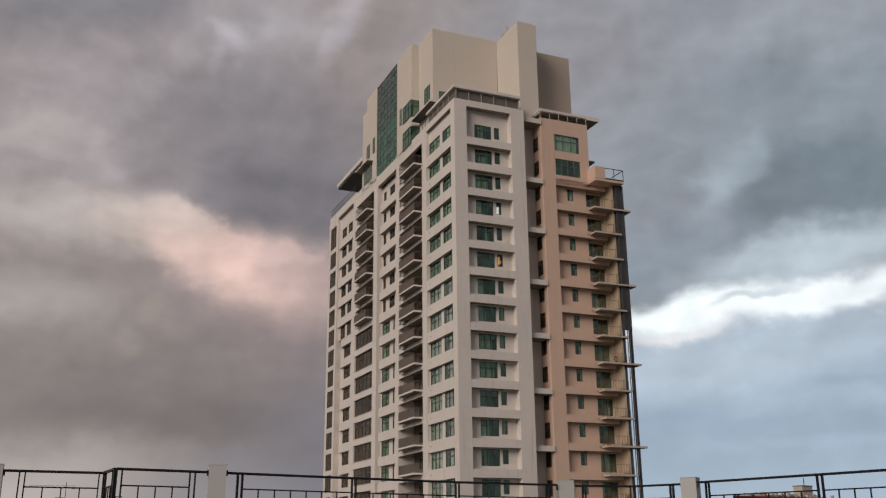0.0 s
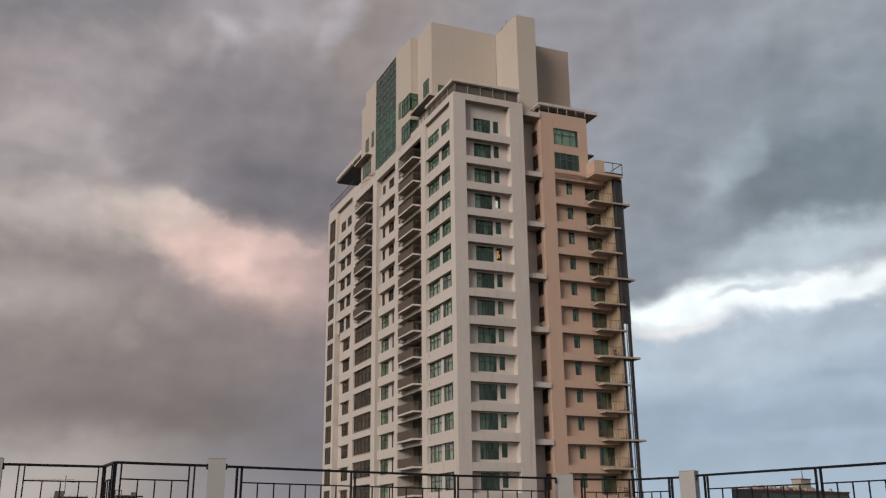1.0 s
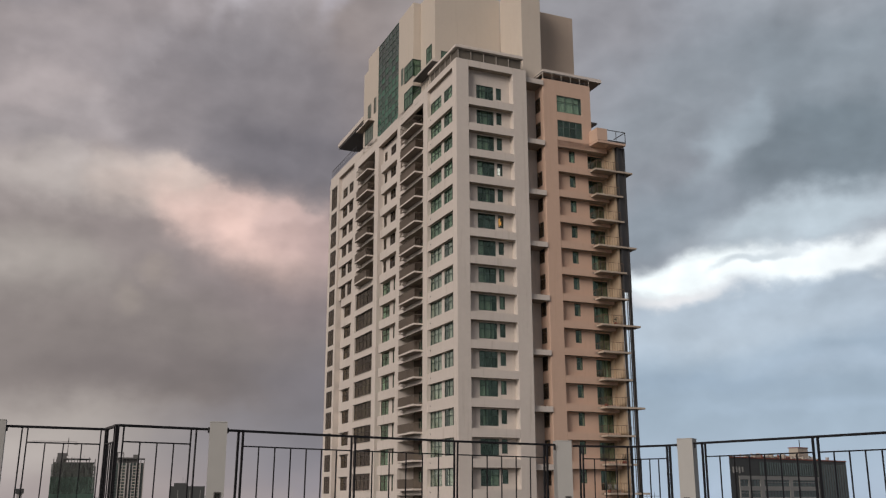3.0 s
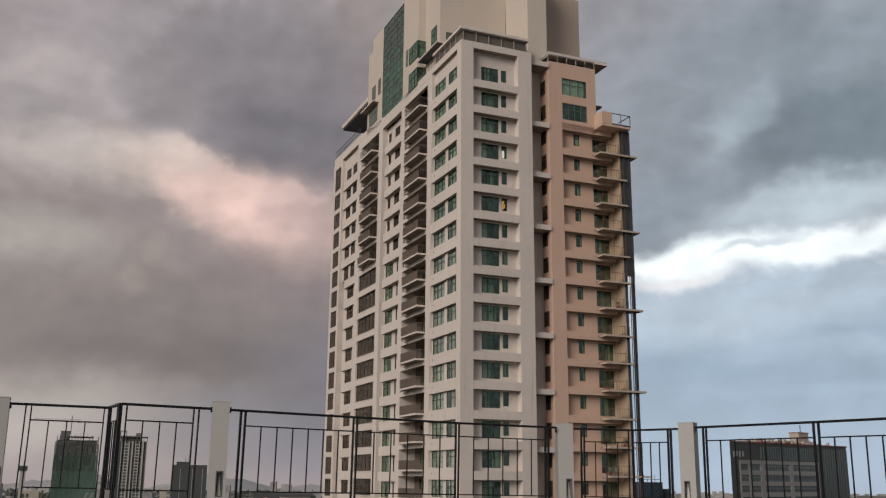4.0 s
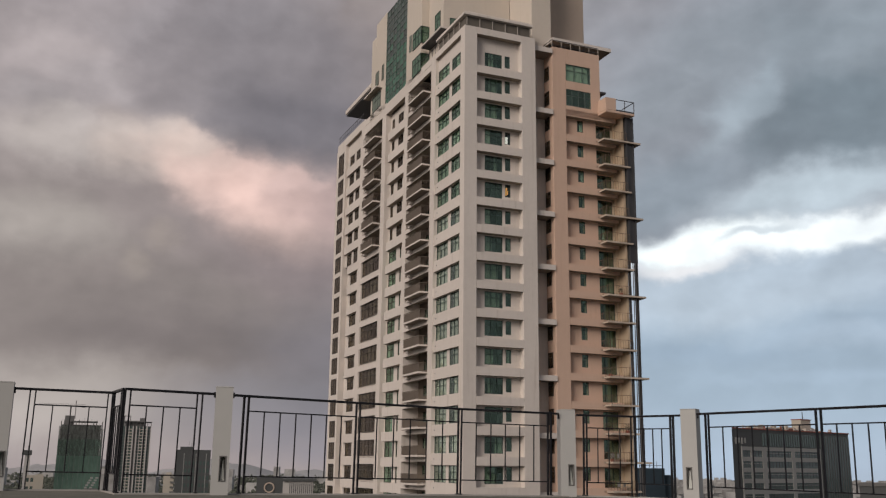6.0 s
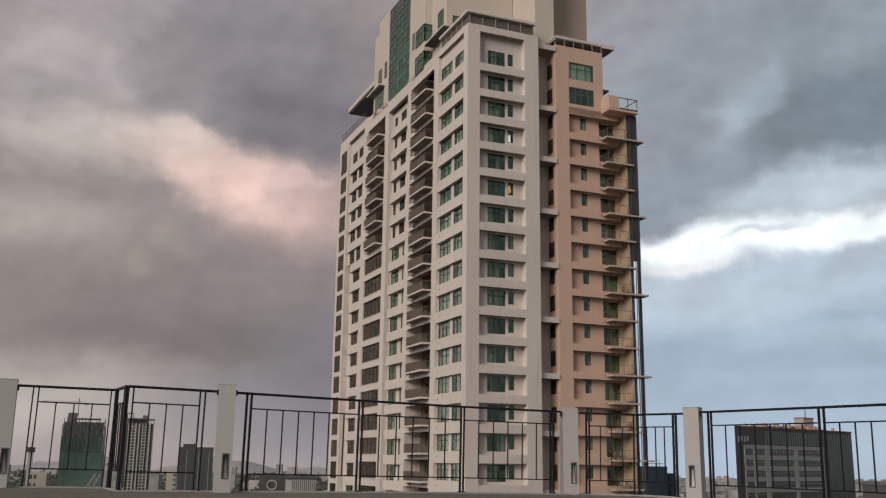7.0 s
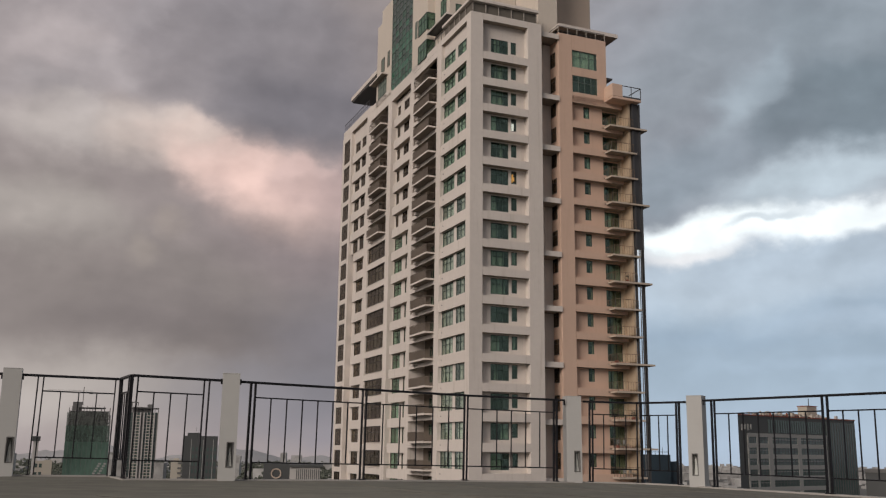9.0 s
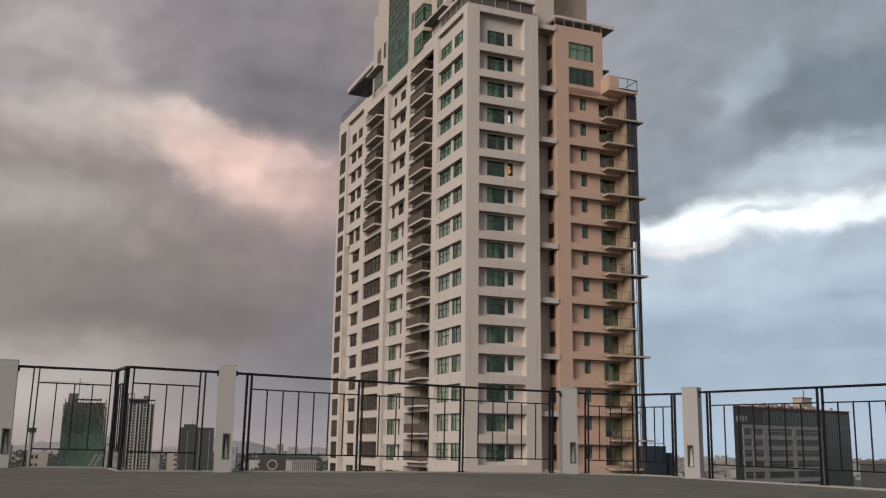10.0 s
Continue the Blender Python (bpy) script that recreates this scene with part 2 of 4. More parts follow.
WHITE = material("weathered_white_paint", (0.66, 0.60, 0.545), 0.85, grain=2.0, vary=0.13, stain=0.42, bump=0.15, dirt=(0.60, 0.56, 0.51))
CREAM = material("cream_paint", (0.60, 0.535, 0.46), 0.85, grain=2.0, vary=0.08, stain=0.22, bump=0.1, dirt=(0.7, 0.66, 0.6))
PEACH = material("peach_paint", (0.62, 0.44, 0.338), 0.85, grain=2.0, vary=0.10, stain=0.28, bump=0.12, dirt=(0.68, 0.62, 0.56))
SOFFIT = material("grey_concrete_soffit", (0.40, 0.36, 0.32), 0.9, grain=2.5, vary=0.15, stain=0.2)
# undersides: shade under beams and slabs put into a bare concrete tone
SHADE_SOFFIT = material("shade_brown_grey_soffit", (0.28, 0.235, 0.19), 0.9, grain=2.5, vary=0.25, stain=0.3)
SLAB = material("weathered_cream_slab", (0.50, 0.42, 0.34), 0.9, grain=2.5, vary=0.15, stain=0.3)
DARK = material("dark_metal_cladding", (0.055, 0.055, 0.058), 0.5, grain=3.0, vary=0.25, spec=0.5)
TAN = material("tan_tone", (0.47, 0.385, 0.315), 0.85, grain=2.0, vary=0.10, stain=0.25, bump=0.1, dirt=(0.75, 0.7, 0.64))
YELLOW = material("yellow_cream_paint", (0.48, 0.375, 0.265), 0.85, grain=2.0, vary=0.10, stain=0.25, bump=0.1, dirt=(0.7, 0.65, 0.58))
MULLION = material("grey_green_mullion", (0.115, 0.14, 0.125), 0.5, grain=6.0, vary=0.2)
FRAME = material("dark_green_window_frame", (0.04, 0.065, 0.055), 0.45, grain=6.0, vary=0.2, spec=0.5)
BROWN_FRAME = material("brown_window_frame", (0.072, 0.062, 0.052), 0.5, grain=6.0, vary=0.2, spec=0.4)
# near-black base colour stands in for the lack of light in rooms
ROOM = material("dim_room_dark", (0.032, 0.032, 0.03), 0.95, grain=1.5, vary=0.6)
CURTAIN = material("pale_curtain", (0.60, 0.60, 0.54), 0.95, grain=5.0, vary=0.35, piece=0.7, stretch=(3, 3, 0.15))
GREEN = glass("green_window_glass", (0.65, 0.765, 0.685), 0.10, sheen=(0.72, 0.95, 0.82))
PALE_GLASS = glass("pale_window_glass", (0.84, 0.885, 0.835), 0.14)
CLEAR = glass("clear_window_glass", (0.9, 0.92, 0.9), 0.02)
# opaque panes: lit green below and dull reflection above are in the base colours
LOWER_GLASS = material("lit_green_pane", (0.032, 0.115, 0.075), 0.12, grain=0.5, vary=0.5, spec=0.35, piece=0.9)
UPPER_GLASS = material("reflection_grey_pane", (0.028, 0.058, 0.05), 0.12, grain=0.5, vary=0.5, spec=0.5, piece=0.8)
SMOKED = glass("smoked_dark_glass", (0.37, 0.35, 0.30), 0.05, 0.03, 1.25, (0.75, 0.68, 0.6))
BRONZE = material("bronze_mesh_screen", (0.135, 0.12, 0.10), 0.7, grain=5.0, vary=0.35)
PIPE = material("dull_steel_pipe", (0.14, 0.137, 0.134), 0.75, grain=3.0, vary=0.2, spec=0.5)
BROWN_RAIL = material("brown_railing_mesh", (0.15, 0.122, 0.098), 0.6, grain=6.0, vary=0.3)
THIN_RAIL = material("bronze_rail_bars", (0.16, 0.11, 0.075), 0.5, grain=8.0, vary=0.2)
DIM = material("dim_green_backing", (0.17, 0.20, 0.17), 0.9, grain=1.5, vary=0.6)
# set-back walls, with the shade of deep recesses darkened into the base colour
INNER = material("shade_dark_inner_wall", (0.17, 0.14, 0.112), 0.9, grain=2.0, vary=0.2, stain=0.3)


# ---- building helpers ----
def box_mesh(name, boxes, mat, bevel=0.0, under=None):
    """One mesh of boxes (x0, x1, y0, y1, z0, z1); under: a darker, shade-coloured surface for their undersides."""
    verts, faces = [], []
    for x0, x1, y0, y1, z0, z1 in boxes:
        n = len(verts)
        verts += [(x, y, z) for z in (z0, z1) for y in (y0, y1) for x in (x0, x1)]
        faces += [[n + i for i in f] for f in ((0, 2, 3, 1), (4, 5, 7, 6), (0, 1, 5, 4), (2, 6, 7, 3), (0, 4, 6, 2), (1, 3, 7, 5))]
    mesh = bpy.data.meshes.new(name)
    mesh.from_pydata(verts, [], faces)
    if bevel:
        bm = bmesh.new()
        bm.from_mesh(mesh)
        bmesh.ops.bevel(bm, geom=bm.edges[:], offset=bevel, segments=1, affect="EDGES", clamp_overlap=True)
        bm.to_mesh(mesh)
        bm.free()
    mesh.materials.append(mat)
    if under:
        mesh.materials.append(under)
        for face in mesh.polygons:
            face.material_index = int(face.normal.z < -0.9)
    return mesh


def piece(name, mesh, parent, at=(0, 0, 0), label=""):
    ob = new(name, mesh)
    ob.parent = parent
    ob.location = at
    return tagged(ob, label)


def part(name, boxes, mat, parent, label="", bevel=0.0, under=None):
    return piece(name, box_mesh(name, boxes, mat, bevel, under), parent, (0, 0, 0), label)


def thing(name, label, category, at=(0, 0, 0), turn=0.0, group="", kind=""):
    ob = new(name)
    ob.empty_display_size = 0.3
    ob.matrix_basis = pose(*at, 0, 0, turn)
    return tagged(ob, label, category, group, kind)


def polar(az, d):
    return d * math.sin(radians(az)), d * math.cos(radians(az))


CACHE = {}


def cached(key, build):
    if key not in CACHE:
        CACHE[key] = build()
    return CACHE[key]


def side_box(face, a0, a1, d0, d1, z0, z1):
    """A box along a face: a runs along it, d goes into the building."""
    return (a0, a1, d0, d1, z0, z1) if face == "front" else (d0, d1, a0, a1, z0, z1)


def window(parent, face, a0, a1, z0, z1, depth, cols, transom, pane_mat=None, curtain=0.0, frame_mat=None):
    """A framed window in an opening, with its panes as parts of their own, and perhaps a curtain behind."""
    pane_mat = pane_mat or GREEN
    frame_mat = frame_mat or FRAME
    w, h, t = round(a1 - a0, 3), round(z1 - z0, 3), 0.06
    xs = [w * i / cols for i in range(cols + 1)]
    zs = [0, h] if not transom else [0, h * transom, h]

    def frame_mesh():
        bars_a = [(0, t)] + [(x - t / 2, x + t / 2) for x in xs[1:-1]] + [(w - t, w)]
        bars_z = [(0, t)] + [(z - t / 2, z + t / 2) for z in zs[1:-1]] + [(h - t, h)]
        return plate("window", face, [c for bar in bars_a for c in bar], [c for bar in bars_z for c in bar],
                     lambda a, z: any(p < a < q for p, q in bars_a) or any(p < z < q for p, q in bars_z), 0, 0.09, frame_mat)

    at = (a0, depth, z0) if face == "front" else (depth, a0, z0)
    ob = piece("window", cached(("frame", face, w, h, cols, transom, frame_mat.name), frame_mesh), parent, at)
    for i in range(cols):
        for j in range(len(zs) - 1):
            size = (xs[i + 1] - xs[i], zs[j + 1] - zs[j])
            mesh = cached(("pane", face, round(size[0], 3), round(size[1], 3), pane_mat.name), lambda: box_mesh("pane", [side_box(face, t / 2, size[0] - t / 2, 0, 0.012, t / 2, size[1] - t / 2)], pane_mat))
            p = piece("pane", mesh, ob, (xs[i], 0.04, zs[j]) if face == "front" else (0.04, xs[i], zs[j]))
            p.rotation_euler = (random.uniform(-0.008, 0.008), 0, random.uniform(-0.012, 0.012))
            p.visible_shadow = False
    if random.random() < curtain:
        lo, hi = sorted((random.random(), random.random())) if curtain < 0.9 else (0, random.uniform(0.7, 1.0))
        if curtain < 0.9 and random.random() < 0.5:
            lo, hi = (0, random.uniform(0.3, 0.9)) if random.random() < 0.5 else (random.uniform(0.2, 0.7), 1)
        if hi - lo > 0.15:
            part("curtain", [side_box(face, a0 + w * (lo + (hi - lo) * i / 8), a0 + w * (lo + (hi - lo) * (i + 1) / 8), depth + 0.16 + 0.05 * (i % 2), depth + 0.20 + 0.05 * (i % 2), z0, z1) for i in range(8)], CURTAIN, parent)
    return ob


def plate(name, face, cuts_a, cuts_z, solid, d0, d1, mat):
    """One connected plate with holes: the cells of a grid that are solid, with all their outer sides."""
    na, nz = len(cuts_a) - 1, len(cuts_z) - 1
    verts, index, faces = [], {}, []

    def corner(i, j, d):
        key = (i, j, d)
        if key not in index:
            a, z, depth = cuts_a[i], cuts_z[j], (d0, d1)[d]
            index[key] = len(verts)
            verts.append((a, depth, z) if face == "front" else (depth, a, z))
        return index[key]

    full = {(i, j) for i in range(na) for j in range(nz) if solid((cuts_a[i] + cuts_a[i + 1]) / 2, (cuts_z[j] + cuts_z[j + 1]) / 2)}
    for i, j in full:
        ring = [(i, j), (i + 1, j), (i + 1, j + 1), (i, j + 1)]
        faces.append([corner(*p, 0) for p in ring])
        faces.append([corner(*p, 1) for p in reversed(ring)])
        for (p, q), beside in (((0, 1), (i, j - 1)), ((1, 2), (i + 1, j)), ((2, 3), (i, j + 1)), ((3, 0), (i - 1, j))):
            if beside not in full:
                faces.append([corner(*ring[q], 0), corner(*ring[p], 0), corner(*ring[p], 1), corner(*ring[q], 1)])
    if face != "front":
        faces = [f[::-1] for f in faces]
    mesh = bpy.data.meshes.new(name)
    mesh.from_pydata(verts, [], faces)
    mesh.materials.append(mat)
    return mesh


def holed_wall(name, face, a0, a1, d0, d1, z0, z1, holes, mat, label=""):
    """A wall of the tower with window openings through it."""
    cuts_a = sorted({a0, a1, *[h[0] for h in holes], *[h[1] for h in holes]})
    cuts_z = sorted({z0, z1, *[h[2] for h in holes], *[h[3] for h in holes]})
    mesh = plate(name, face, cuts_a, cuts_z, lambda a, z: not any(h[0] < a < h[1] and h[2] < z < h[3] for h in holes), d0, d1, mat)
    return piece(name, mesh, tower, (0, 0, 0), label)


# ---- the apartment tower: u runs along its short face, w along its long one ----
TOWER_TURN = 23.04
tower = thing("apartment_tower", "tall white and peach apartment tower with green windows and balconies", "building", (1.778, 99.887, 0), TOWER_TURN)
FLOORS, PITCH = 35, 3.1


def level(k):
    """The underside of the beam over storey k, counted from the top."""
    return EYE + 49.52 - PITCH * k


def up(z):
    return EYE + z


TOP_OPEN = up(48.0)


def pier(name, u0, u1, w0, w1, z1, mat=None, z0=0.0):
    return part(name, [(u0, u1, w0, w1, z0, z1)], mat or WHITE, tower, bevel=0.03)


# piers of the white faces
pier("corner_pier", 0, 1.58, 0, 1.14, up(48.8))
pier("pier", 7.23, 9.05, 0, 1.2, up(48.8))
pier("pier", 0, 2.4, 8.64, 10.0, up(48.8))
pier("pier", 0, 2.4, 17.95, 19.1, up(48.8))
pier("pier", 0, 2.4, 26.5, 28.0, up(48.8))
pier("pier", 0, 2.4, 35.75, 37.4, up(49.6))
pier("pier", 0, 2.4, 45.2, 45.95, up(49.6))
pier("pier", 0, 2.4, 49.0, 49.57, up(49.6))
part("inner_core", [(2.6, 11.0, 2.9, 48.8, 0, up(48.2)), (12.3, 19.8, 3.6, 6.6, 0, up(40.5)), (12.3, 17.8, 3.6, 6.6, up(40.5), up(48.2)), (12.3, 19.8, 6.6, 48.8, 0, up(48.2))], ROOM, tower, "solid core coloured near black for dim rooms")
part("setback_roof", [(18.2, 20.5, 2.05, 6.5, up(40.5), up(40.8))], SOFFIT, tower)
part("rear_wall", [(0, 20.8, 49.57, 49.87, 0, up(48.6))], WHITE, tower)
part("side_wall", [(20.5, 20.8, 2.5, 6.6, 0, up(40.8)), (20.5, 20.8, 6.6, 49.57, 0, up(48.6)), (18.0, 20.5, 6.5, 6.6, up(40.5), up(48.6))], PEACH, tower)
part("slot_wall", [(9.05, 11.68, 2.72, 2.9, 0, up(48.6)), (9.0, 9.05, 1.2, 2.72, 0, up(48.6))], WHITE, tower, "shaded white wall in a deep slot")
for z in [up(9.04 + 6.2 * n) for n in range(-10, 6)] + [up(47.7)]:
    if z > 2:
        part("slot_slab", [(9.05, 11.68, 0.6, 2.72, z, z + 0.6)], WHITE, tower, under=SHADE_SOFFIT)


def front_storey(k):
    """White bay on the short face: beam, recessed wall and two windows."""
    z, foot = level(k), level(k) - 2.2
    top = TOP_OPEN if k == 1 else z
    if k > 1:
        part("beam", [(1.58, 7.23, 0, 0.95, z, z + 0.9)], WHITE, tower, under=SHADE_SOFFIT)
    holes = [(2.93, 5.12, z - 1.86, z - 0.12), (5.46, 6.15, z - 1.62, z - 0.14)]
    holed_wall("recessed_wall", "front", 1.58, 7.23, 0.86, 1.04, foot - 0.02, top, holes, WHITE)
    window(tower, "front", *holes[0], 0.92, 3, 0.64, curtain=0.8)
    window(tower, "front", *holes[1], 0.92, 1, 0, CLEAR if k in (4, 6) else GREEN, 0.2)


def long_storey(k):
    """One storey of the six bays on the long face."""
    z = level(k)
    top = TOP_OPEN if k == 1 else z
    low = k >= 7
    # paired windows next to the corner
    if k > 1:
        part("beam", [(0.1, 0.6, 1.14, 8.64, z, z + 1.25)], WHITE, tower, under=SHADE_SOFFIT)
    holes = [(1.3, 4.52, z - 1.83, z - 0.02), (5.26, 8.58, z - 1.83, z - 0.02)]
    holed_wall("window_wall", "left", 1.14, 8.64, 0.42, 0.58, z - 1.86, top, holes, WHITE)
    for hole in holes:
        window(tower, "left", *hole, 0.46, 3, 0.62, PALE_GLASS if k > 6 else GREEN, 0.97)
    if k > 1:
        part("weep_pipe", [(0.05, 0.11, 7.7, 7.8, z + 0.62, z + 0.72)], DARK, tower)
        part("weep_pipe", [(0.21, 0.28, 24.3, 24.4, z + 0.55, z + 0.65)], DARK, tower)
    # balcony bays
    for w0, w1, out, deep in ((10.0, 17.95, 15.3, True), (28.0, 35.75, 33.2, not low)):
        part("floor_beam", [(0.02, 0.4, w0, w1, z + ((0.36 if deep else 0.05) if k > 1 else 0.7), z + (0.85 if k > 1 else 2.2))], WHITE, tower, under=SHADE_SOFFIT)
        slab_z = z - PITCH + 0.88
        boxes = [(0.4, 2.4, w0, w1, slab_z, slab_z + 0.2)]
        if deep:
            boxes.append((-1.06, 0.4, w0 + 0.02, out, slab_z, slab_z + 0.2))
        balcony = part("balcony", boxes, WHITE, tower, under=SHADE_SOFFIT)
        s = slab_z + 0.2
        if deep:
            rail = [(-1.02, -0.97, w0 + 0.06, out - 0.06, s + 1.0, s + 1.05), (-1.0, 0.02, w0 + 0.06, w0 + 0.11, s + 1.0, s + 1.05), (-1.0, 0.02, out - 0.11, out - 0.06, s + 1.0, s + 1.05)]
            n = 15
            rail += [(-1.01, -0.985, w0 + 0.08 + (out - w0 - 0.16) * i / n, w0 + 0.105 + (out - w0 - 0.16) * i / n, s, s + 1.0) for i in range(n + 1)]
            rail += [(-1.0 + 0.2 * i, -0.975 + 0.2 * i, w, w + 0.025, s, s + 1.0) for i in range(1, 5) for w in (w0 + 0.07, out - 0.1)]
            if k > 1:
                rail += [(-0.97, -0.96, w0 + 0.1, out - 0.1, s + 0.08, s + 0.98)]
            part("railing", rail, BROWN_RAIL, balcony)
            part("rear_railing", [(0.12, 0.16, out, w1 - 0.02, s, s + 0.95)], BROWN_RAIL, balcony)
            part("drip_box", [(-0.42, 0.02, out - 0.1, out + 0.75, slab_z - 0.32, slab_z - 0.02)], WHITE, balcony, bevel=0.05)
        else:
            window(tower, "left", w0 + 0.02, w1 - 0.02, s, z + 0.05, 0.24, 5, 0.62, SMOKED, 0.75, BROWN_FRAME)
        holes = [(w0 + 1.1, w0 + 3.9, s, s + 2.15), (w0 + 4.9, w0 + 6.4, s + 0.8, s + 2.05)]
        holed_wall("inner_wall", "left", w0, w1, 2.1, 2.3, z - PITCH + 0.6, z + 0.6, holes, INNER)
        window(tower, "left", *holes[0], 2.16, 2, 0, curtain=0.6)
        window(tower, "left", *holes[1], 2.16, 2, 0, curtain=0.4)
        if random.random() < 0.45:
            a = w0 + random.uniform(4.6, 6.6)
            unit = part("air_conditioner", [(1.6, 1.95, a, a + 0.8, s + 0.05, s + 0.62)], WHITE, balcony, "boxy pale outdoor unit", bevel=0.03)
            part("fan_grille", [(1.585, 1.6, a + 0.12, a + 0.56, s + 0.12, s + 0.55)], DARK, unit)
    # narrow bays with set-back bands
    for name, w0, w1, end, band, wall in (("c", 19.1, 26.5, 25.9, 0.2, 0.8), ("e", 37.4, 45.2, 44.2 if low else 45.0, 0.55 if low else 0.18, 0.95 if low else 0.5)):
        lift = -0.26 if name == "c" else -0.14
        roof = up(47.0) if name == "c" else up(48.4)
        tall = 1.95 if name == "c" else 1.88
        if k > 1:
            part("band", [(band, wall + 0.25, w0, end, z + lift, z + lift + 3.1 - tall)], WHITE, tower, under=SHADE_SOFFIT)
        if name == "c":
            holes = [(23.4, 26.3), (21.5, 22.1)] if low else [(25.0, 26.1), (21.6, 23.6)]
        else:
            holes = [(40.65, 43.8)] if low else [(42.05, 44.35), (39.2, 41.2)]
        holes = [(a, b, z + lift - tall, z + lift - 0.02) for a, b in holes]
        holed_wall("window_wall", "left", w0, w1, wall, wall + 0.16, z + lift - tall - 0.02, max(roof, z) if k == 1 else z + lift, holes, WHITE)
        for h in holes:
            window(tower, "left", *h, wall + 0.05, 2 if h[1] - h[0] > 1.2 else 1, 0.62 if h[1] - h[0] > 1.2 else 0, GREEN if low and name == "c" else SMOKED, 0.55, BROWN_FRAME)
    # tall openings at the far end
    window(tower, "left", 45.95, 49.0, z - 2.42, up(47.6) if k == 1 else z, 0.06, 3, 0, SMOKED, 0.0, BROWN_FRAME)
    if k > 1:
        part("band", [(0.02, 0.5, 45.95, 49.0, z, z + 0.68)], WHITE, tower, under=SHADE_SOFFIT)


def peach_storey(k):
    """Peach bay: pier, beams, recessed wall, small window, balcony with its glass door."""
    z = level(k)
    part("beam", [(13.47, 17.4, 0.75, 1.6, z, z + 0.84), (17.4, 20.3, 0.75, 2.05, z, z + 0.84)], PEACH, tower, under=SHADE_SOFFIT)
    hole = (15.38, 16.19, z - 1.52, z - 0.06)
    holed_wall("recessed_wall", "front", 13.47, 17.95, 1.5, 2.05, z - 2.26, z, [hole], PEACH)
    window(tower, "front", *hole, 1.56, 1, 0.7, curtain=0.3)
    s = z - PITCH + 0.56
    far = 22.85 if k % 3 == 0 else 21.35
    balcony = part("balcony", [(17.72, 21.35, -0.6, 0.75, s - 0.2, s), (17.42, 20.54, 0.75, 2.05, s - 0.2, s)] + ([(21.35, far, -0.6, 1.2, s - 0.2, s)] if far > 22 else []), SLAB, tower, "thin weathered cream slab", under=SHADE_SOFFIT)
    holed_wall("door_wall", "front", 17.4, 20.8, 2.05, 2.2, s - 0.1, z, [(18.0, 20.3, s, s + 2.4)], PEACH)
    window(tower, "front", 18.0, 20.3, s, s + 2.4, 2.1, 3, 0, curtain=0.7)
    part("return_wall", [(20.3, 20.8, 1.5, 2.05, s, z + 0.5), (20.55, 20.8, -0.1, 1.5, s, z + 0.85)], YELLOW, tower, "yellow cream wall beside the balcony door")
    n = 9
    bars = [(17.9, 20.9, -0.55, -0.51, s + 1.0, s + 1.05), (17.88, 17.92, -0.55, 1.4, s + 1.0, s + 1.05)]
    bars += [(17.9 + 3.0 * i / n, 17.925 + 3.0 * i / n, -0.54, -0.515, s, s + 1.0) for i in range(n + 1)]
    bars += [(17.89, 17.915, -0.5 + 0.3 * i, -0.475 + 0.3 * i, s, s + 1.0) for i in range(7)]
    part("railing", bars, THIN_RAIL, balcony)


random.seed(5)
pier("peach_pier", 11.68, 13.47, 0.75, 3.6, up(48.65), PEACH)
for k in range(1, FLOORS + 1):
    front_storey(k)
    long_storey(k)
    if k >= 3:
        peach_storey(k)
    z = level(k)
    window(tower, "left", 1.5, 2.6, z - 1.76, z - 0.02, 11.62, 1, 0.7, SMOKED, 0.2, BROWN_FRAME)

# lit rooms behind two of the small windows
part("lamp_lit_blind", [(5.62, 5.95, 1.15, 1.18, level(4) - 1.45, level(4) - 0.6)], glow("white_room_lamp", (0.95, 0.93, 0.86), 0.65), tower, "window lit white from inside")
part("lamp_lit_blind", [(5.66, 5.8, 1.15, 1.18, level(6) - 1.35, level(6) - 0.5), (5.86, 5.98, 1.15, 1.18, level(6) - 1.2, level(6) - 0.75), (5.72, 5.9, 1.2, 1.22, level(6) - 0.62, level(6) - 0.4)], glow("amber_room_lamp", (0.95, 0.45, 0.10), 0.6), tower, "window lit amber from inside")

# top of the white faces
for edge in ((1.58, 7.23, 0, 0.95, TOP_OPEN, up(48.8)), (0, 0.6, 1.14, 8.64, TOP_OPEN, up(48.8)), (0, 0.5, 10.0, 17.95, up(47.9), up(48.8)),
             (0, 0.5, 19.1, 26.5, up(47.05), up(48.6)), (0, 0.5, 28.0, 35.75, up(48.4), up(49.3)), (0, 0.9, 37.4, 45.2, up(48.4), up(49.6)), (0.02, 0.6, 45.95, 49.0, up(47.6), up(49.6))):
    part("parapet", [edge], WHITE, tower, under=SHADE_SOFFIT)
part("roof", [(0.6, 18.0, 1.2, 6.5, up(48.2), up(48.4)), (0.6, 20.5, 6.5, 49.57, up(48.2), up(48.4))], SOFFIT, tower)
part("roof_slab", [(0.9, 9.0, 1.1, 8.2, up(50.5), up(51.15))], WHITE, tower, "pale stepped slab behind the ring beam")
ring = part("roof_canopy", [(-0.12, 8.7, -0.12, 1.0, up(50.08), up(50.42)), (-0.12, 1.0, 1.0, 8.3, up(50.08), up(50.42))], WHITE, tower, "thin white ring beam over the roof edge", 0.03)
for u in [0.3 + 1.62 * i for i in range(6)]:
    part("post", [(u, u + 0.07, 0.1, 0.17, up(48.8), up(50.08))], SOFFIT, ring)
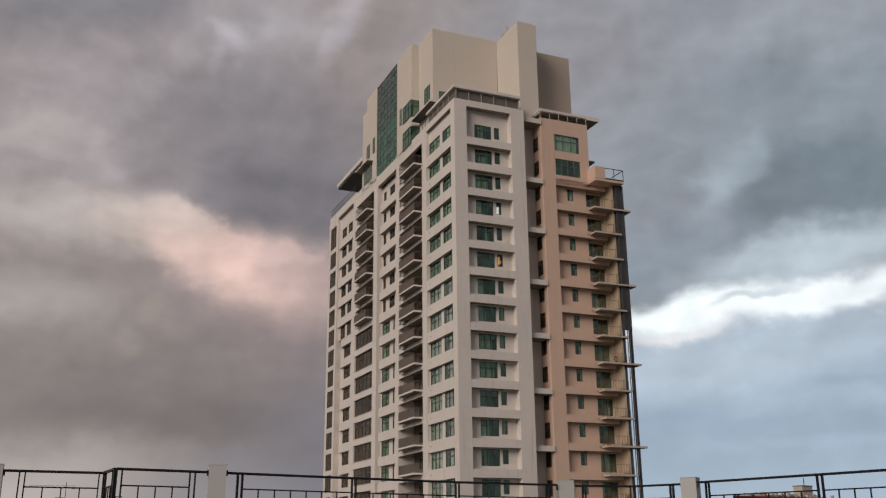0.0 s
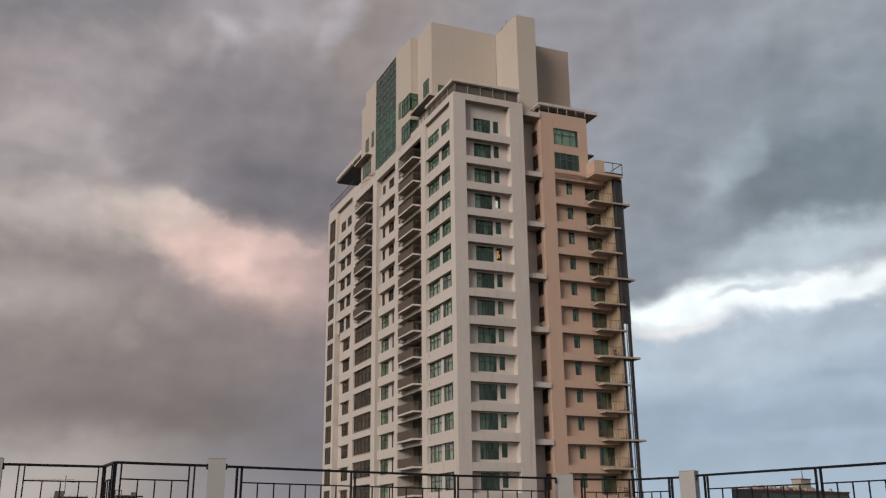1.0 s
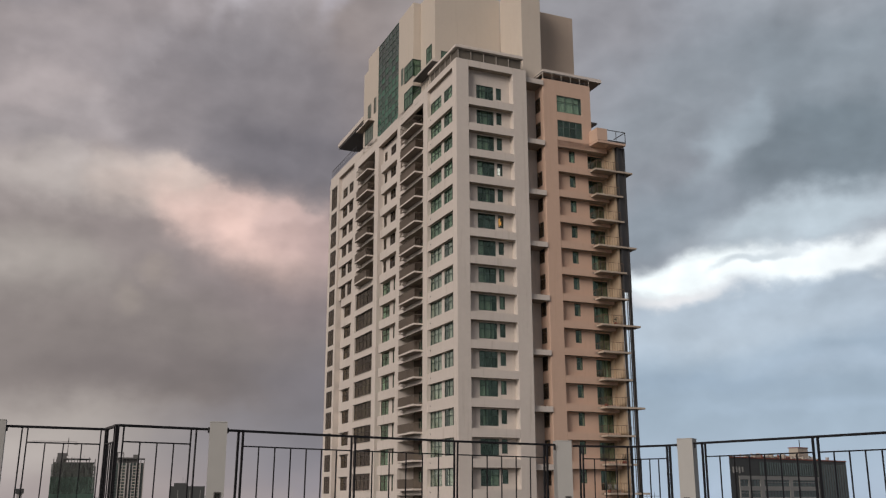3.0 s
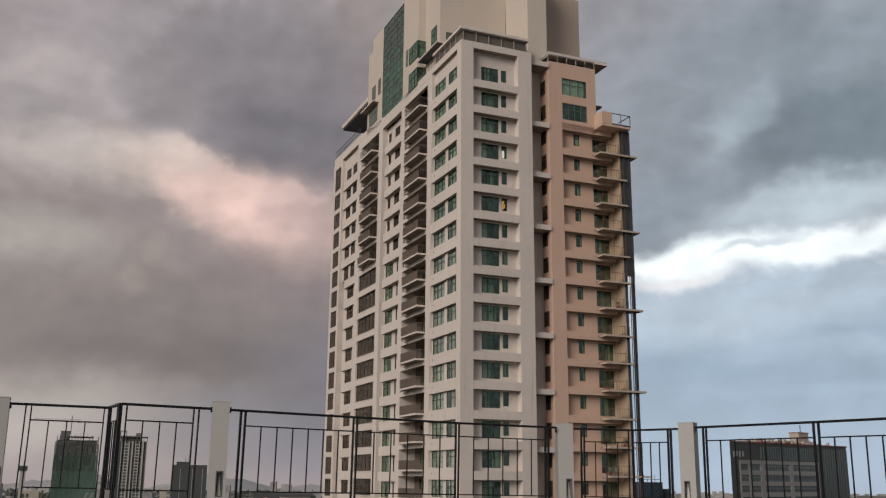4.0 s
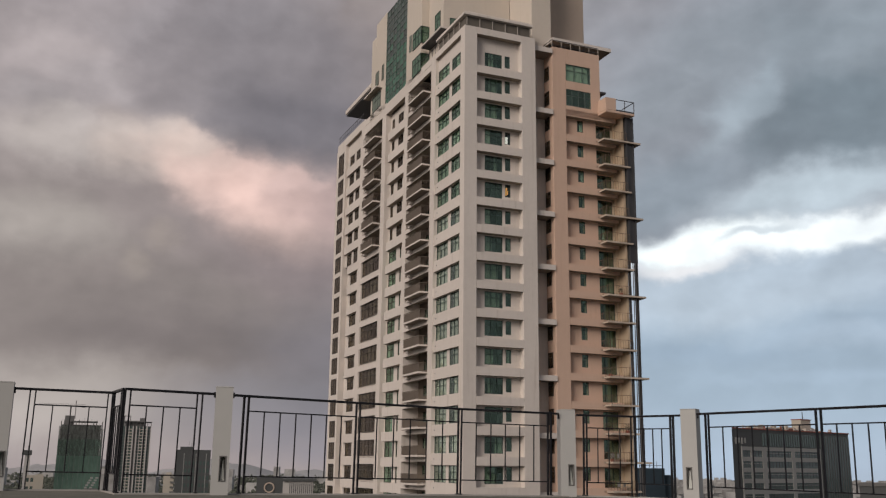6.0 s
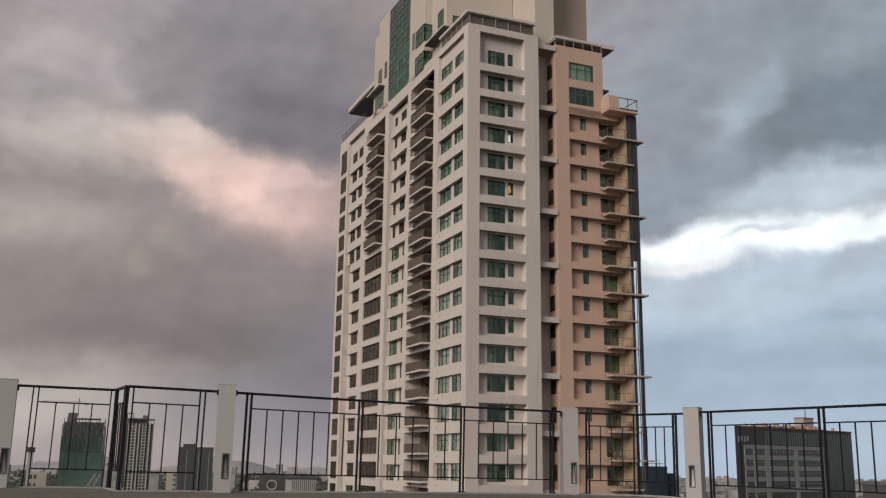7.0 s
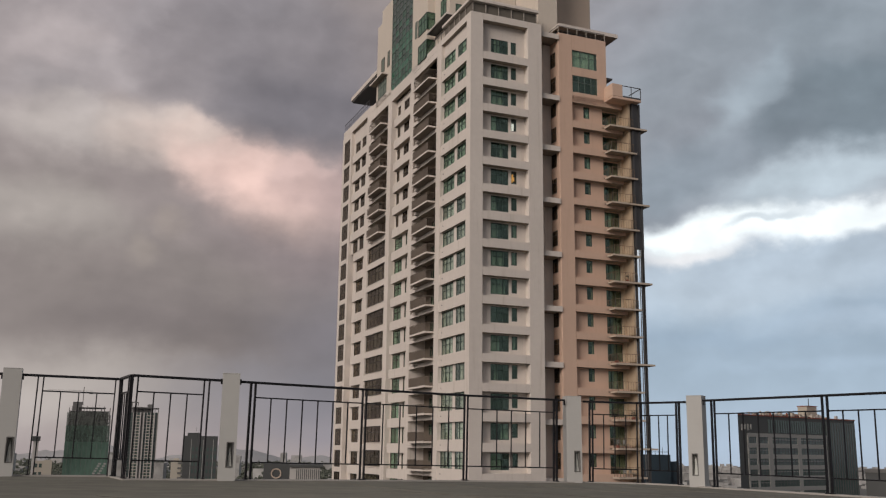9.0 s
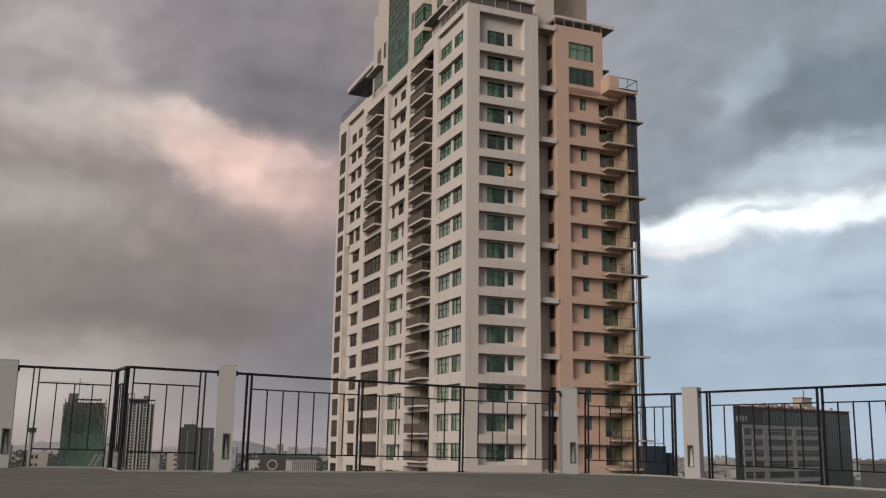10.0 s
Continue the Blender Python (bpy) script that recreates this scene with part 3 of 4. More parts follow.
for w in [1.8 + 1.6 * i for i in range(5)]:
    part("post", [(0.1, 0.17, w, w + 0.07, up(48.8), up(50.08))], SOFFIT, ring)
part("screen", [(0.3, 8.6, 0.3, 0.36, up(48.8), up(50.06)), (0.3, 0.36, 0.36, 8.3, up(48.8), up(50.06))], BRONZE, tower, "bronze brown screen under the ring beam")
part("roof_rail", [(0.1, 0.15, 8.6, 13.5, up(49.75), up(49.8))] + [(0.1, 0.14, w, w + 0.04, up(48.8), up(49.75)) for w in range(9, 14)], DARK, tower, "thin dark rail")
part("roof_rail", [(0.1, 0.15, 37.0, 49.5, up(50.85), up(50.92)), (0.1, 0.15, 37.0, 49.5, up(50.2), up(50.24))] + [(0.1, 0.14, w, w + 0.04, up(49.6), up(50.85)) for w in range(37, 50)], DARK, tower, "thin dark rail")

# peach top storeys
holes = [(13.52, 16.93, up(44.63), up(46.76))]
holes.append((13.52, 16.93, up(41.5), up(43.6)))
holed_wall("peach_wall", "front", 13.47, 18.2, 0.75, 0.95, up(40.3), up(48.65), holes, PEACH)
part("peach_side_wall", [(18.0, 18.2, 0.95, 6.5, up(40.3), up(48.65))], PEACH, tower)
window(tower, "front", *holes[0], 0.82, 3, 0.66, curtain=0.95, frame_mat=MULLION)
window(tower, "front", 13.52, 16.93, up(41.5), up(43.6), 0.82, 4, 0.62, curtain=0.0, frame_mat=MULLION)
peach_ring = part("roof_canopy", [(12.0, 20.2, 1.1, 6.0, up(49.6), up(50.05))], WHITE, tower, "pale slab set back over the peach block", 0.0, SHADE_SOFFIT)
for u in [12.2 + 1.45 * i for i in range(5)]:
    part("post", [(u, u + 0.06, 1.55, 1.61, up(48.65), up(49.6))], PIPE, peach_ring)
roof_rail = part("roof_rail", [(11.7, 18.2, 0.82, 0.87, up(49.5), up(49.58)), (11.7, 11.75, 0.87, 3.4, up(49.5), up(49.58)), (11.7, 18.2, 0.83, 0.86, up(48.95), up(49.0))], DARK, tower, "dark roof rail")
for u in [11.72 + 1.28 * i for i in range(6)]:
    part("post", [(u, u + 0.05, 0.83, 0.87, up(48.65), up(49.5))], CREAM, roof_rail)
part("screen", [(12.1, 18.1, 2.2, 2.26, up(48.65), up(49.58))], DARK, tower)
part("side_eave", [(18.2, 18.95, 0.6, 3.0, up(43.75), up(43.95))], DARK, tower)
top_balcony = part("balcony", [(17.85, 21.85, -1.0, 2.05, up(40.8), up(41.1)), (17.85, 19.3, -1.0, 0.75, up(41.1), up(42.65))], PEACH, tower, "boxed peach balcony with a glass side", 0.04)
part("railing", [(19.3, 21.85, -0.98, -0.92, up(42.5), up(42.58)), (21.78, 21.85, -0.98, 1.5, up(42.5), up(42.58)), (21.78, 21.85, -0.98, -0.92, up(41.1), up(42.5)), (20.5, 20.55, -0.98, -0.92, up(41.1), up(42.5)), (19.32, 21.8, -0.96, -0.94, up(41.12), up(41.3))], DARK, top_balcony)

# dark screen and rods at the outer corner
fin = part("corner_screen", [(20.95, 21.2, -0.35, 0.25, up(23.0), up(40.8)), (21.85, 22.05, -0.35, 0.1, up(23.0), up(40.8)), (20.95, 21.06, -0.3, 0.1, 0, up(23.0)), (21.94, 22.05, -0.3, 0.1, 0, up(23.0)), (21.2, 21.85, -0.2, -0.1, up(23.0), up(40.8))], DARK, tower, "dark metal corner screen with upright rods")
for u, stuff_of in ((21.40, PIPE), (21.60, DARK), (21.72, PIPE)):
    part("rod", [(u - 0.035, u + 0.035, -0.3, -0.22, 0, up(23.0))], stuff_of, fin)

# penthouse blocks
def block(u0, u1, w0, w1, z1, z0=48.2, mat=None):
    return part("penthouse_wall", [(u0, u1, w0, w1, up(z0), up(z1))], mat or CREAM, tower, bevel=0.04)


block(0.0, 9.0, 13.54, 18.85, 62.75)
block(1.04, 10.2, 8.82, 13.54, 62.75)
block(10.2, 12.88, 2.99, 8.82, 62.65, 48.2)
# tan block, its colour darkened to hold the shaft's shadow too
block(12.9, 20.0, 7.0, 16.0, 61.3, mat=TAN)
block(9.0, 20.0, 16.0, 24.0, 61.2)
block(0.0, 9.0, 27.15, 31.6, 62.75)
block(0.0, 9.0, 31.6, 33.45, 60.85)
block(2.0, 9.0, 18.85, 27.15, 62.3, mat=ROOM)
part("shaft_mast", [(10.6, 10.64, 6.5, 6.54, up(62.4), up(63.9)), (11.0, 11.03, 4.0, 4.03, up(62.4), up(63.2)), (10.5, 11.2, 7.2, 7.9, up(62.4), up(63.1))], DARK, tower, "small roof aerials")

# curtain wall
rows, cols = 15, 6
z0, z1, w0, w1 = up(48.55), up(62.55), 18.95, 27.1
cuts_w, cuts_z = [], []
for i in range(cols + 1):
    c = w0 + (w1 - w0) * i / cols
    cuts_w += [c - 0.06, c + 0.06]
for j in range(rows + 1):
    c = z0 + (z1 - z0) * j / rows
    cuts_z += [c - 0.05, c + 0.05]
wall = piece("curtain_wall", plate("curtain_wall", "left", cuts_w, cuts_z, lambda a, z: any(cuts_w[2 * i] < a < cuts_w[2 * i + 1] for i in range(cols + 1)) or any(cuts_z[2 * j] < z < cuts_z[2 * j + 1] for j in range(rows + 1)), 0.05, 0.135, MULLION), tower, (0, 0, 0), "tall green glass curtain wall with a dark grid")
low_pane, high_pane = [box_mesh("pane", [(0, 0.02, 0.04, (w1 - w0) / cols - 0.04, 0.035, (z1 - z0) / rows - 0.035)], mat) for mat in (LOWER_GLASS, UPPER_GLASS)]
for i in range(cols):
    for j in range(rows):
        p = piece("pane", low_pane if j < 7 or (j < 11 and (i + j) % 3 == 0) else high_pane, wall, (0.095, w0 + (w1 - w0) * i / cols, z0 + (z1 - z0) * j / rows))
        p.rotation_euler = (0, random.uniform(-0.01, 0.01), random.uniform(-0.01, 0.01))
        p.visible_shadow = False

# penthouse windows, small roof slabs and the big canopy
for zz0, zz1 in ((52.3, 54.6), (48.5, 50.9)):
    window(tower, "left", 13.4, 16.4, up(zz0), up(zz1), -0.12, 3, 0.62)
    window(tower, "front", -0.1, 1.04, up(zz0), up(zz1), 13.4, 1, 0.62)
window(tower, "left", 17.0, 17.7, up(52.6), up(54.9), -0.06, 1, 0.6)
window(tower, "left", 9.7, 11.4, up(53.0), up(55.2), 0.95, 2, 0.6)
window(tower, "left", 30.0, 31.4, up(52.9), up(55.0), -0.06, 2, 0, SMOKED, 0.0, BROWN_FRAME)
window(tower, "left", 27.8, 28.7, up(52.9), up(55.2), -0.06, 1, 0, SMOKED, 0.0, BROWN_FRAME)
window(tower, "left", 29.0, 32.5, up(49.3), up(51.6), -0.06, 3, 0.6)
# thin plates added behind the panes, coloured as dim rooms
part("dim_recess", [(-0.025, -0.003, w0, w1, up(zz0), up(zz1)) for w0, w1, zz0, zz1 in ((13.5, 16.4, 52.3, 54.6), (13.5, 16.4, 48.5, 50.9), (17.0, 17.7, 52.6, 54.9), (30.0, 31.4, 52.9, 55.0), (27.8, 28.7, 52.9, 55.2), (29.0, 32.5, 49.3, 51.6))], DIM, tower)
part("dim_recess", [(0.02, 1.03, 13.515, 13.537, up(52.3), up(54.6)), (0.02, 1.03, 13.515, 13.537, up(48.5), up(50.9))], DIM, tower)
part("dim_recess", [(1.02, 1.038, 9.7, 11.4, up(53.0), up(55.2))], DIM, tower)
slab = part("roof_slab", [(-0.25, 1.04, 6.6, 13.1, up(51.3), up(51.5))], WHITE, tower, "small white canopy slab")
# dark panel added for the shade below this slab
part("soffit", [(-0.15, 1.03, 6.7, 13.0, up(51.22), up(51.3))], DARK, slab, "panel darkened for the shade under the slab")
window(tower, "front", 1.9, 3.3, up(51.6), up(54.0), 8.75, 2, 0.6)
part("dim_recess", [(1.92, 3.28, 8.8, 8.818, up(51.6), up(54.0))], DIM, tower)
part("roof_slab", [(-0.9, 0.0, 28.5, 34.0, up(51.8), up(52.0))], WHITE, tower, under=SHADE_SOFFIT)
part("great_canopy", [(-0.05, 4.0, 33.5, 46.0, up(53.75), up(54.4)), (0.15, 3.9, 33.6, 45.8, up(53.6), up(53.74))], WHITE, tower, "broad white roof canopy with a panel darkened for the shade under the slab", 0.03)
# dark sheet that holds the shade under the great canopy
part("canopy_soffit", [(0.1, 3.95, 33.6, 45.9, up(53.5), up(53.6))], DARK, tower)
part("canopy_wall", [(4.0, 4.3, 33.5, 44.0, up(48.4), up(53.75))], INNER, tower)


# ---- the roof terrace ----
def floor_z(x):
    """The terrace falls slightly towards the east."""
    return EYE - 0.387 - 0.0118 * x


def rail_base(x):
    """The line that the railings and pillars are levelled from, a little over the floor."""
    return EYE - 0.375 - 0.0145 * x


TERRACE = material("stained_roof_concrete", (0.168, 0.162, 0.128), 0.85, grain=3.0, vary=1.0, stain=0.0, bump=0.4)
KERB = material("pale_kerb_plaster", (0.37, 0.35, 0.32), 0.9, grain=7.0, vary=0.25, bump=0.3)
PILLAR = material("pale_grey_pillar_paint", (0.45, 0.445, 0.425), 0.8, grain=6.0, vary=0.10, stain=0.25, bump=0.15, dirt=(0.7, 0.68, 0.62))
BLACK = material("black_painted_steel", (0.007, 0.007, 0.009), 0.38, metal=0.0, grain=20.0, vary=0.3, spec=0.4)
NICHE = material("dull_grey_metal_trim", (0.13, 0.125, 0.12), 0.5, grain=20.0, vary=0.2)
LAMP = material("frosted_lamp_glass", (0.55, 0.56, 0.52), 0.4, grain=20.0, vary=0.15)

# plan of the edge: bearing and distance
EDGE = [polar(*p) for p in ((-35.0, 12.4), (-24.5, 11.75), (-19.2, 11.85), (-18.5, 10.95), (-14.0, 11.15), (-5.2, 11.9), (0.87, 12.6), (6.4, 13.2), (8.2, 13.5), (11.0, 13.65), (13.3, 13.25), (15.1, 12.7), (21.1, 11.6), (24.5, 11.05), (32.0, 10.2), (42.0, 9.4))]


def sheet(name, ring_points, z_of, thick, mat, parent=None):
    bm = bmesh.new()
    top = bm.faces.new([bm.verts.new((x, y, z_of(x))) for x, y in ring_points])
    made = bmesh.ops.extrude_face_region(bm, geom=[top])
    for vert in [g for g in made["geom"] if isinstance(g, bmesh.types.BMVert)]:
        vert.co.z += thick
    bmesh.ops.recalc_face_normals(bm, faces=bm.faces[:])
    bmesh.ops.triangulate(bm, faces=[f for f in bm.faces if len(f.verts) > 4])
    mesh = bpy.data.meshes.new(name)
    bm.to_mesh(mesh)
    bm.free()
    mesh.materials.append(mat)
    ob = new(name, mesh)
    ob.parent = parent
    return ob


back = [(9.0, -8.0), (-9.0, -8.0)]
terrace = tagged(sheet("terrace_floor", [(x * 1.01, y * 1.01) for x, y in EDGE] + back, lambda x: floor_z(x) - 0.25, 0.25, TERRACE), "stained grey brown concrete roof terrace floor", "floor", kind="structure")
tagged(sheet("terrace_building", [(x * 0.995, y * 0.995) for x, y in EDGE] + [(8.9, -7.9), (-8.9, -7.9)], lambda x: 0.0, 59.6, PILLAR), "plain pale building under the roof terrace", "building", kind="structure")

for (x0, y0), (x1, y1) in zip(EDGE, EDGE[1:]):
    run = math.hypot(x1 - x0, y1 - y0)
    kerb = thing("kerb", "low pale plastered kerb under the railing", "kerb", (x0, y0, floor_z(x0)), math.degrees(math.atan2(y1 - y0, x1 - x0)), "kerbs", "structure")
    kerb.rotation_euler[1] = math.atan2(floor_z(x0) - floor_z(x1), run)
    part("kerb_stone", [(-0.03, run + 0.03, -0.03, 0.12, -0.05, 0.016)], KERB, kerb, bevel=0.006)


JOINT = material("dark_floor_joint", (0.155, 0.142, 0.115), 0.9, grain=9.0, vary=0.7)
for d in (1.1, 2.3, 3.4, 4.6):
    # joints that follow the east side of the terrace
    p, q = Vector(EDGE[11]), Vector(EDGE[14])
    inward = Vector(((q - p).y, -(q - p).x)).normalized()
    if inward.y > 0:
        inward = -inward
    p, q = p + inward * d - (q - p) * 0.2, q + inward * d
    turn = math.atan2((q - p).y, (q - p).x)
    joint = part("floor_joint", [(0, (q - p).length, -0.009, 0.009, -0.004, 0.003)], JOINT, terrace)
    joint.matrix_basis = Matrix.Translation((p.x, p.y, floor_z(p.x))) @ Matrix.Rotation(turn, 4, "Z") @ Matrix.Rotation(math.atan2(floor_z(p.x) - floor_z(q.x), (q - p).length), 4, "Y")
for x0, y0, turn, run in ((-5.6, 8.6, -52, 3.2), (-2.6, 7.2, -33, 1.6), (-0.6, 8.9, -12, 2.2)):
    joint = part("floor_crack", [(0, run, -0.007, 0.007, -0.004, 0.003)], JOINT, terrace)
    joint.matrix_basis = Matrix.Translation((x0, y0, floor_z(x0))) @ Matrix.Rotation(radians(turn), 4, "Z") @ Matrix.Rotation(math.atan(0.0118 * math.cos(radians(turn))), 4, "Y")


def pillar(az, d, turn, wide=0.235, deep=0.235, tall=1.15, niche=0.5):
    x, y = polar(az, d)
    ob = thing("pillar", "square pale grey pillar with a small recessed lamp", "pillar", (x, y, floor_z(x)), turn, "terrace pillars")
    h = wide / 2
    tall += rail_base(x) - floor_z(x)
    n0, n1 = -h + wide * (niche - 0.17), -h + wide * (niche + 0.17)
    part("shaft", [(-h, n0, 0, deep, 0, tall), (n1, h, 0, deep, 0, tall), (n0, n1, 0, deep, 0, 0.15), (n0, n1, 0, deep, 0.42, tall), (n0, n1, 0.09, deep, 0.15, 0.42)], PILLAR, ob)
    part("cap", [(-h - 0.003, h + 0.003, -0.003, deep + 0.003, tall, tall + 0.012)], PILLAR, ob, bevel=0.004)
    # a wedge of frosted glass, wide at its foot
    mesh = bpy.data.meshes.new("lamp")
    ring_points = [(n0 + 0.012, 0.155), (n1 - 0.006, 0.155), (n0 + (n1 - n0) * 0.55, 0.39)]
    mesh.from_pydata([(px, py, pz) for py in (0.03, 0.088) for px, pz in ring_points], [], [(0, 1, 2), (5, 4, 3), (0, 3, 4, 1), (1, 4, 5, 2), (2, 5, 3, 0)])
    mesh.materials.append(LAMP)
    niche_lamp = piece("lamp", mesh, ob, (0, 0, 0), "small frosted lamp wedge in a niche")
    part("lamp_frame", [(n0 - 0.006, n0 + 0.004, -0.006, 0.01, 0.145, 0.425), (n1 - 0.004, n1 + 0.006, -0.006, 0.01, 0.145, 0.425), (n0 + 0.004, n1 - 0.004, -0.006, 0.01, 0.413, 0.425), (n0 + 0.004, n1 - 0.004, -0.006, 0.01, 0.145, 0.157)], NICHE, niche_lamp)
    for x0 in (-h - 0.02, h):
        part("bracket", [(x0, x0 + 0.02, deep * 0.3, deep * 0.3 + 0.05, tall - 0.11, tall - 0.05)], BLACK, ob)
    return ob


pillar(-24.72, 11.65, 22, 0.195, tall=1.14, niche=0.72)
pillar(-12.95, 11.1, 14, 0.19, tall=1.16, niche=0.62)
pillar(7.24, 13.3, 8, 0.205, 0.22, tall=1.14, niche=0.66)
pillar(14.1, 12.95, -30, 0.2, 0.2, tall=1.15, niche=0.42)


def on_edge(az):
    """The place on the terrace's edge at a bearing."""
    way = Vector((math.sin(radians(az)), math.cos(radians(az))))
    for p, q in zip(EDGE, EDGE[1:]):
        p, q = Vector(p), Vector(q)
        if math.atan2(p.x, p.y) - 1e-9 <= radians(az) <= math.atan2(q.x, q.y) + 1e-9:
            n = Vector((-(q - p).y, (q - p).x))
            return way * (p.dot(n) / way.dot(n))
    return way * 11.0


def railing(az0, az1, pickets, first, last, rail0=None, rail1=None, tall=1.1):
    """A steel railing bay between two bearings: top rail, upright pairs at the ends, and an inner frame with thin pickets.
    first and last: the thickness of the outer upright and its distance to the inner one."""
    a, b = on_edge(az0), on_edge(az1)
    along = (b - a).normalized()
    run = (b - a).length
    ob = thing("railing", "black steel railing with thin upright pickets", "railing", (a.x, a.y, rail_base(a.x) + 0.012), math.degrees(math.atan2(along.y, along.x)), "terrace railings")
    ob.rotation_euler[1] = math.atan2(rail_base(a.x) - rail_base(b.x), run)
    t = tall - 0.012
    r0 = -(rail0 or 0.012)
    r1 = run + (rail1 or 0.012)
    part("top_rail", [(r0, r1, -0.02, 0.02, t - 0.027, t)], BLACK, ob, bevel=0.004)
    ends = []
    for x, side, (thick, gap, inner) in ((0.0, 1, first), (run, -1, last)):
        foot = floor_z(a.x + (b.x - a.x) * x / run) - rail_base(a.x + (b.x - a.x) * x / run) + 0.004
        part("post", [(x - thick / 2, x + thick / 2, -0.014, 0.014, foot, t - 0.027)], BLACK, ob)
        part("foot_plate", [(x - thick / 2 - 0.012, x + thick / 2 + 0.012, -0.03, 0.03, foot, foot + 0.012)], BLACK, ob, bevel=0.003)
        x += side * gap
        if gap:
            part("stile", [(x - inner / 2, x + inner / 2, -0.012, 0.012, foot, t - 0.027)], BLACK, ob)
        ends.append(x)
    i0, i1 = ends
    part("upper_bar", [(i0, i1, -0.007, 0.007, t - 0.191, t - 0.176)], BLACK, ob)
    part("lower_bar", [(i0, i1, -0.007, 0.007, 0.165, 0.18)], BLACK, ob)
    for i in range(1, pickets + 1):
        x = i0 + (i1 - i0) * i / (pickets + 1)
        part("picket", [(x - 0.0065, x + 0.0065, -0.006, 0.006, 0.18, t - 0.191)], BLACK, ob)
    return ob


THIN = (0.014, 0.058, 0.014)
railing(-35.0, -25.2, 6, THIN, THIN, 0.01, 0.1)
railing(-23.47, -19.12, 3, THIN, (0.036, 0.06, 0.014), 0.185, 0.01)
railing(-19.08, -18.54, 3, (0.036, 0.1, 0.012), (0.048, 0.1, 0.012))
railing(-18.5, -14.25, 3, (0.014, 0.055, 0.014), THIN, 0.01, 0.14)
railing(-11.87, -5.32, 6, (0.022, 0.055, 0.022), (0.017, 0, 0), 0.12, 0.02)
railing(-5.10, 0.74, 5, (0.017, 0, 0), (0.017, 0, 0), 0.05, 0.02)
railing(0.92, 6.18, 5, (0.017, 0, 0), (0.022, 0.045, 0.022), 0.04, 0.12)
railing(8.08, 10.8, 3, (0.024, 0.042, 0.022), (0.017, 0, 0), 0.1, 0.05)
railing(11.08, 13.22, 3, (0.017, 0, 0), (0.022, 0.045, 0.022), 0.02, 0.12)
railing(15.04, 20.96, 6, (0.016, 0.05, 0.016), (0.017, 0, 0), 0.14, 0.03)
railing(21.22, 29.0, 8, (0.017, 0, 0), (0.032, 0.05, 0.01), 0.03, 0.02)

# ---- ground and far city ----
GROUND = material("hazy_city_ground", (0.11, 0.11, 0.10), 0.95, grain=0.02, vary=0.6)
# the hills' haze is lightened into this base colour
HILL = material("haze_grey_hill", (0.42, 0.415, 0.415), 0.95, grain=0.03, vary=0.4)
HOUSES = material("small_house_walls", (0.34, 0.335, 0.325), 0.9, grain=0.05, vary=1.3)
# foliage colour, greyed and lightened for the haze over far trees
LEAVES = material("grey_green_foliage", (0.105, 0.115, 0.09), 0.9, grain=0.3, vary=0.9)
NET = material("green_scaffold_net", (0.085, 0.145, 0.115), 0.9, grain=0.6, vary=1.0, stretch=(1, 1, 0.25))


def loose_net(name, colour, least, most):
    """Torn netting: an open weave that lets the frame behind show through in patches."""
    made = material(name, colour, 0.9, grain=0.6, vary=0.9, stretch=(1, 1, 0.25))
    nodes, links, put, m, v, noise_of, ramp, mix = node_kit(made.node_tree)
    place = nodes.new("ShaderNodeNewGeometry").outputs["Position"]
    patches = noise_of(v("MULTIPLY", place, (0.5, 0.5, 0.14)), 1.0, 5.0, 0.7)
    put(nodes["Principled BSDF"].inputs["Alpha"], ramp(patches, 0.35, 0.65, least, most))
    return made


TORN_NET = loose_net("torn_green_net", (0.10, 0.145, 0.12), 0.25, 0.9)
THIN_NET = loose_net("thin_grey_net", (0.15, 0.165, 0.15), 0.05, 0.6)
RAW = material("raw_concrete_frame", (0.15, 0.148, 0.145), 0.9, grain=0.6, vary=0.4)
FARWHITE = material("far_tower_paint", (0.46, 0.44, 0.42), 0.85, grain=0.5, vary=0.15)
SLATE = material("slate_grey_cladding", (0.07, 0.074, 0.074), 0.6, grain=0.6, vary=0.3)
BLUECLAD = material("dark_blue_cladding", (0.035, 0.06, 0.08), 0.5, grain=0.5, vary=0.3)
BEIGE = material("beige_plaster", (0.45, 0.41, 0.345), 0.85, grain=0.6, vary=0.2)
RUST = material("red_roof_edge", (0.25, 0.09, 0.065), 0.8, grain=1.0, vary=0.3)
FARGLASS = material("far_dark_glass", (0.075, 0.105, 0.097), 0.12, grain=0.8, vary=0.5, spec=0.6)
GRID = material("pale_office_grid", (0.31, 0.31, 0.295), 0.8, grain=0.7, vary=0.12)

n, rim = 96, 4900.0
bm = bmesh.new()
centre = bm.verts.new((0, 0, 0))
edge = [bm.verts.new((rim * math.sin(2 * math.pi * i / n), rim * math.cos(2 * math.pi * i / n), 0)) for i in range(n)]
for i in range(n):
    bm.faces.new((centre, edge[(i + 1) % n], edge[i]))
mesh = bpy.data.meshes.new("ground")
bm.to_mesh(mesh)
bm.free()
mesh.materials.append(GROUND)
tagged(new("ground", mesh), "flat hazy city ground reaching the horizon", "ground", kind="structure")


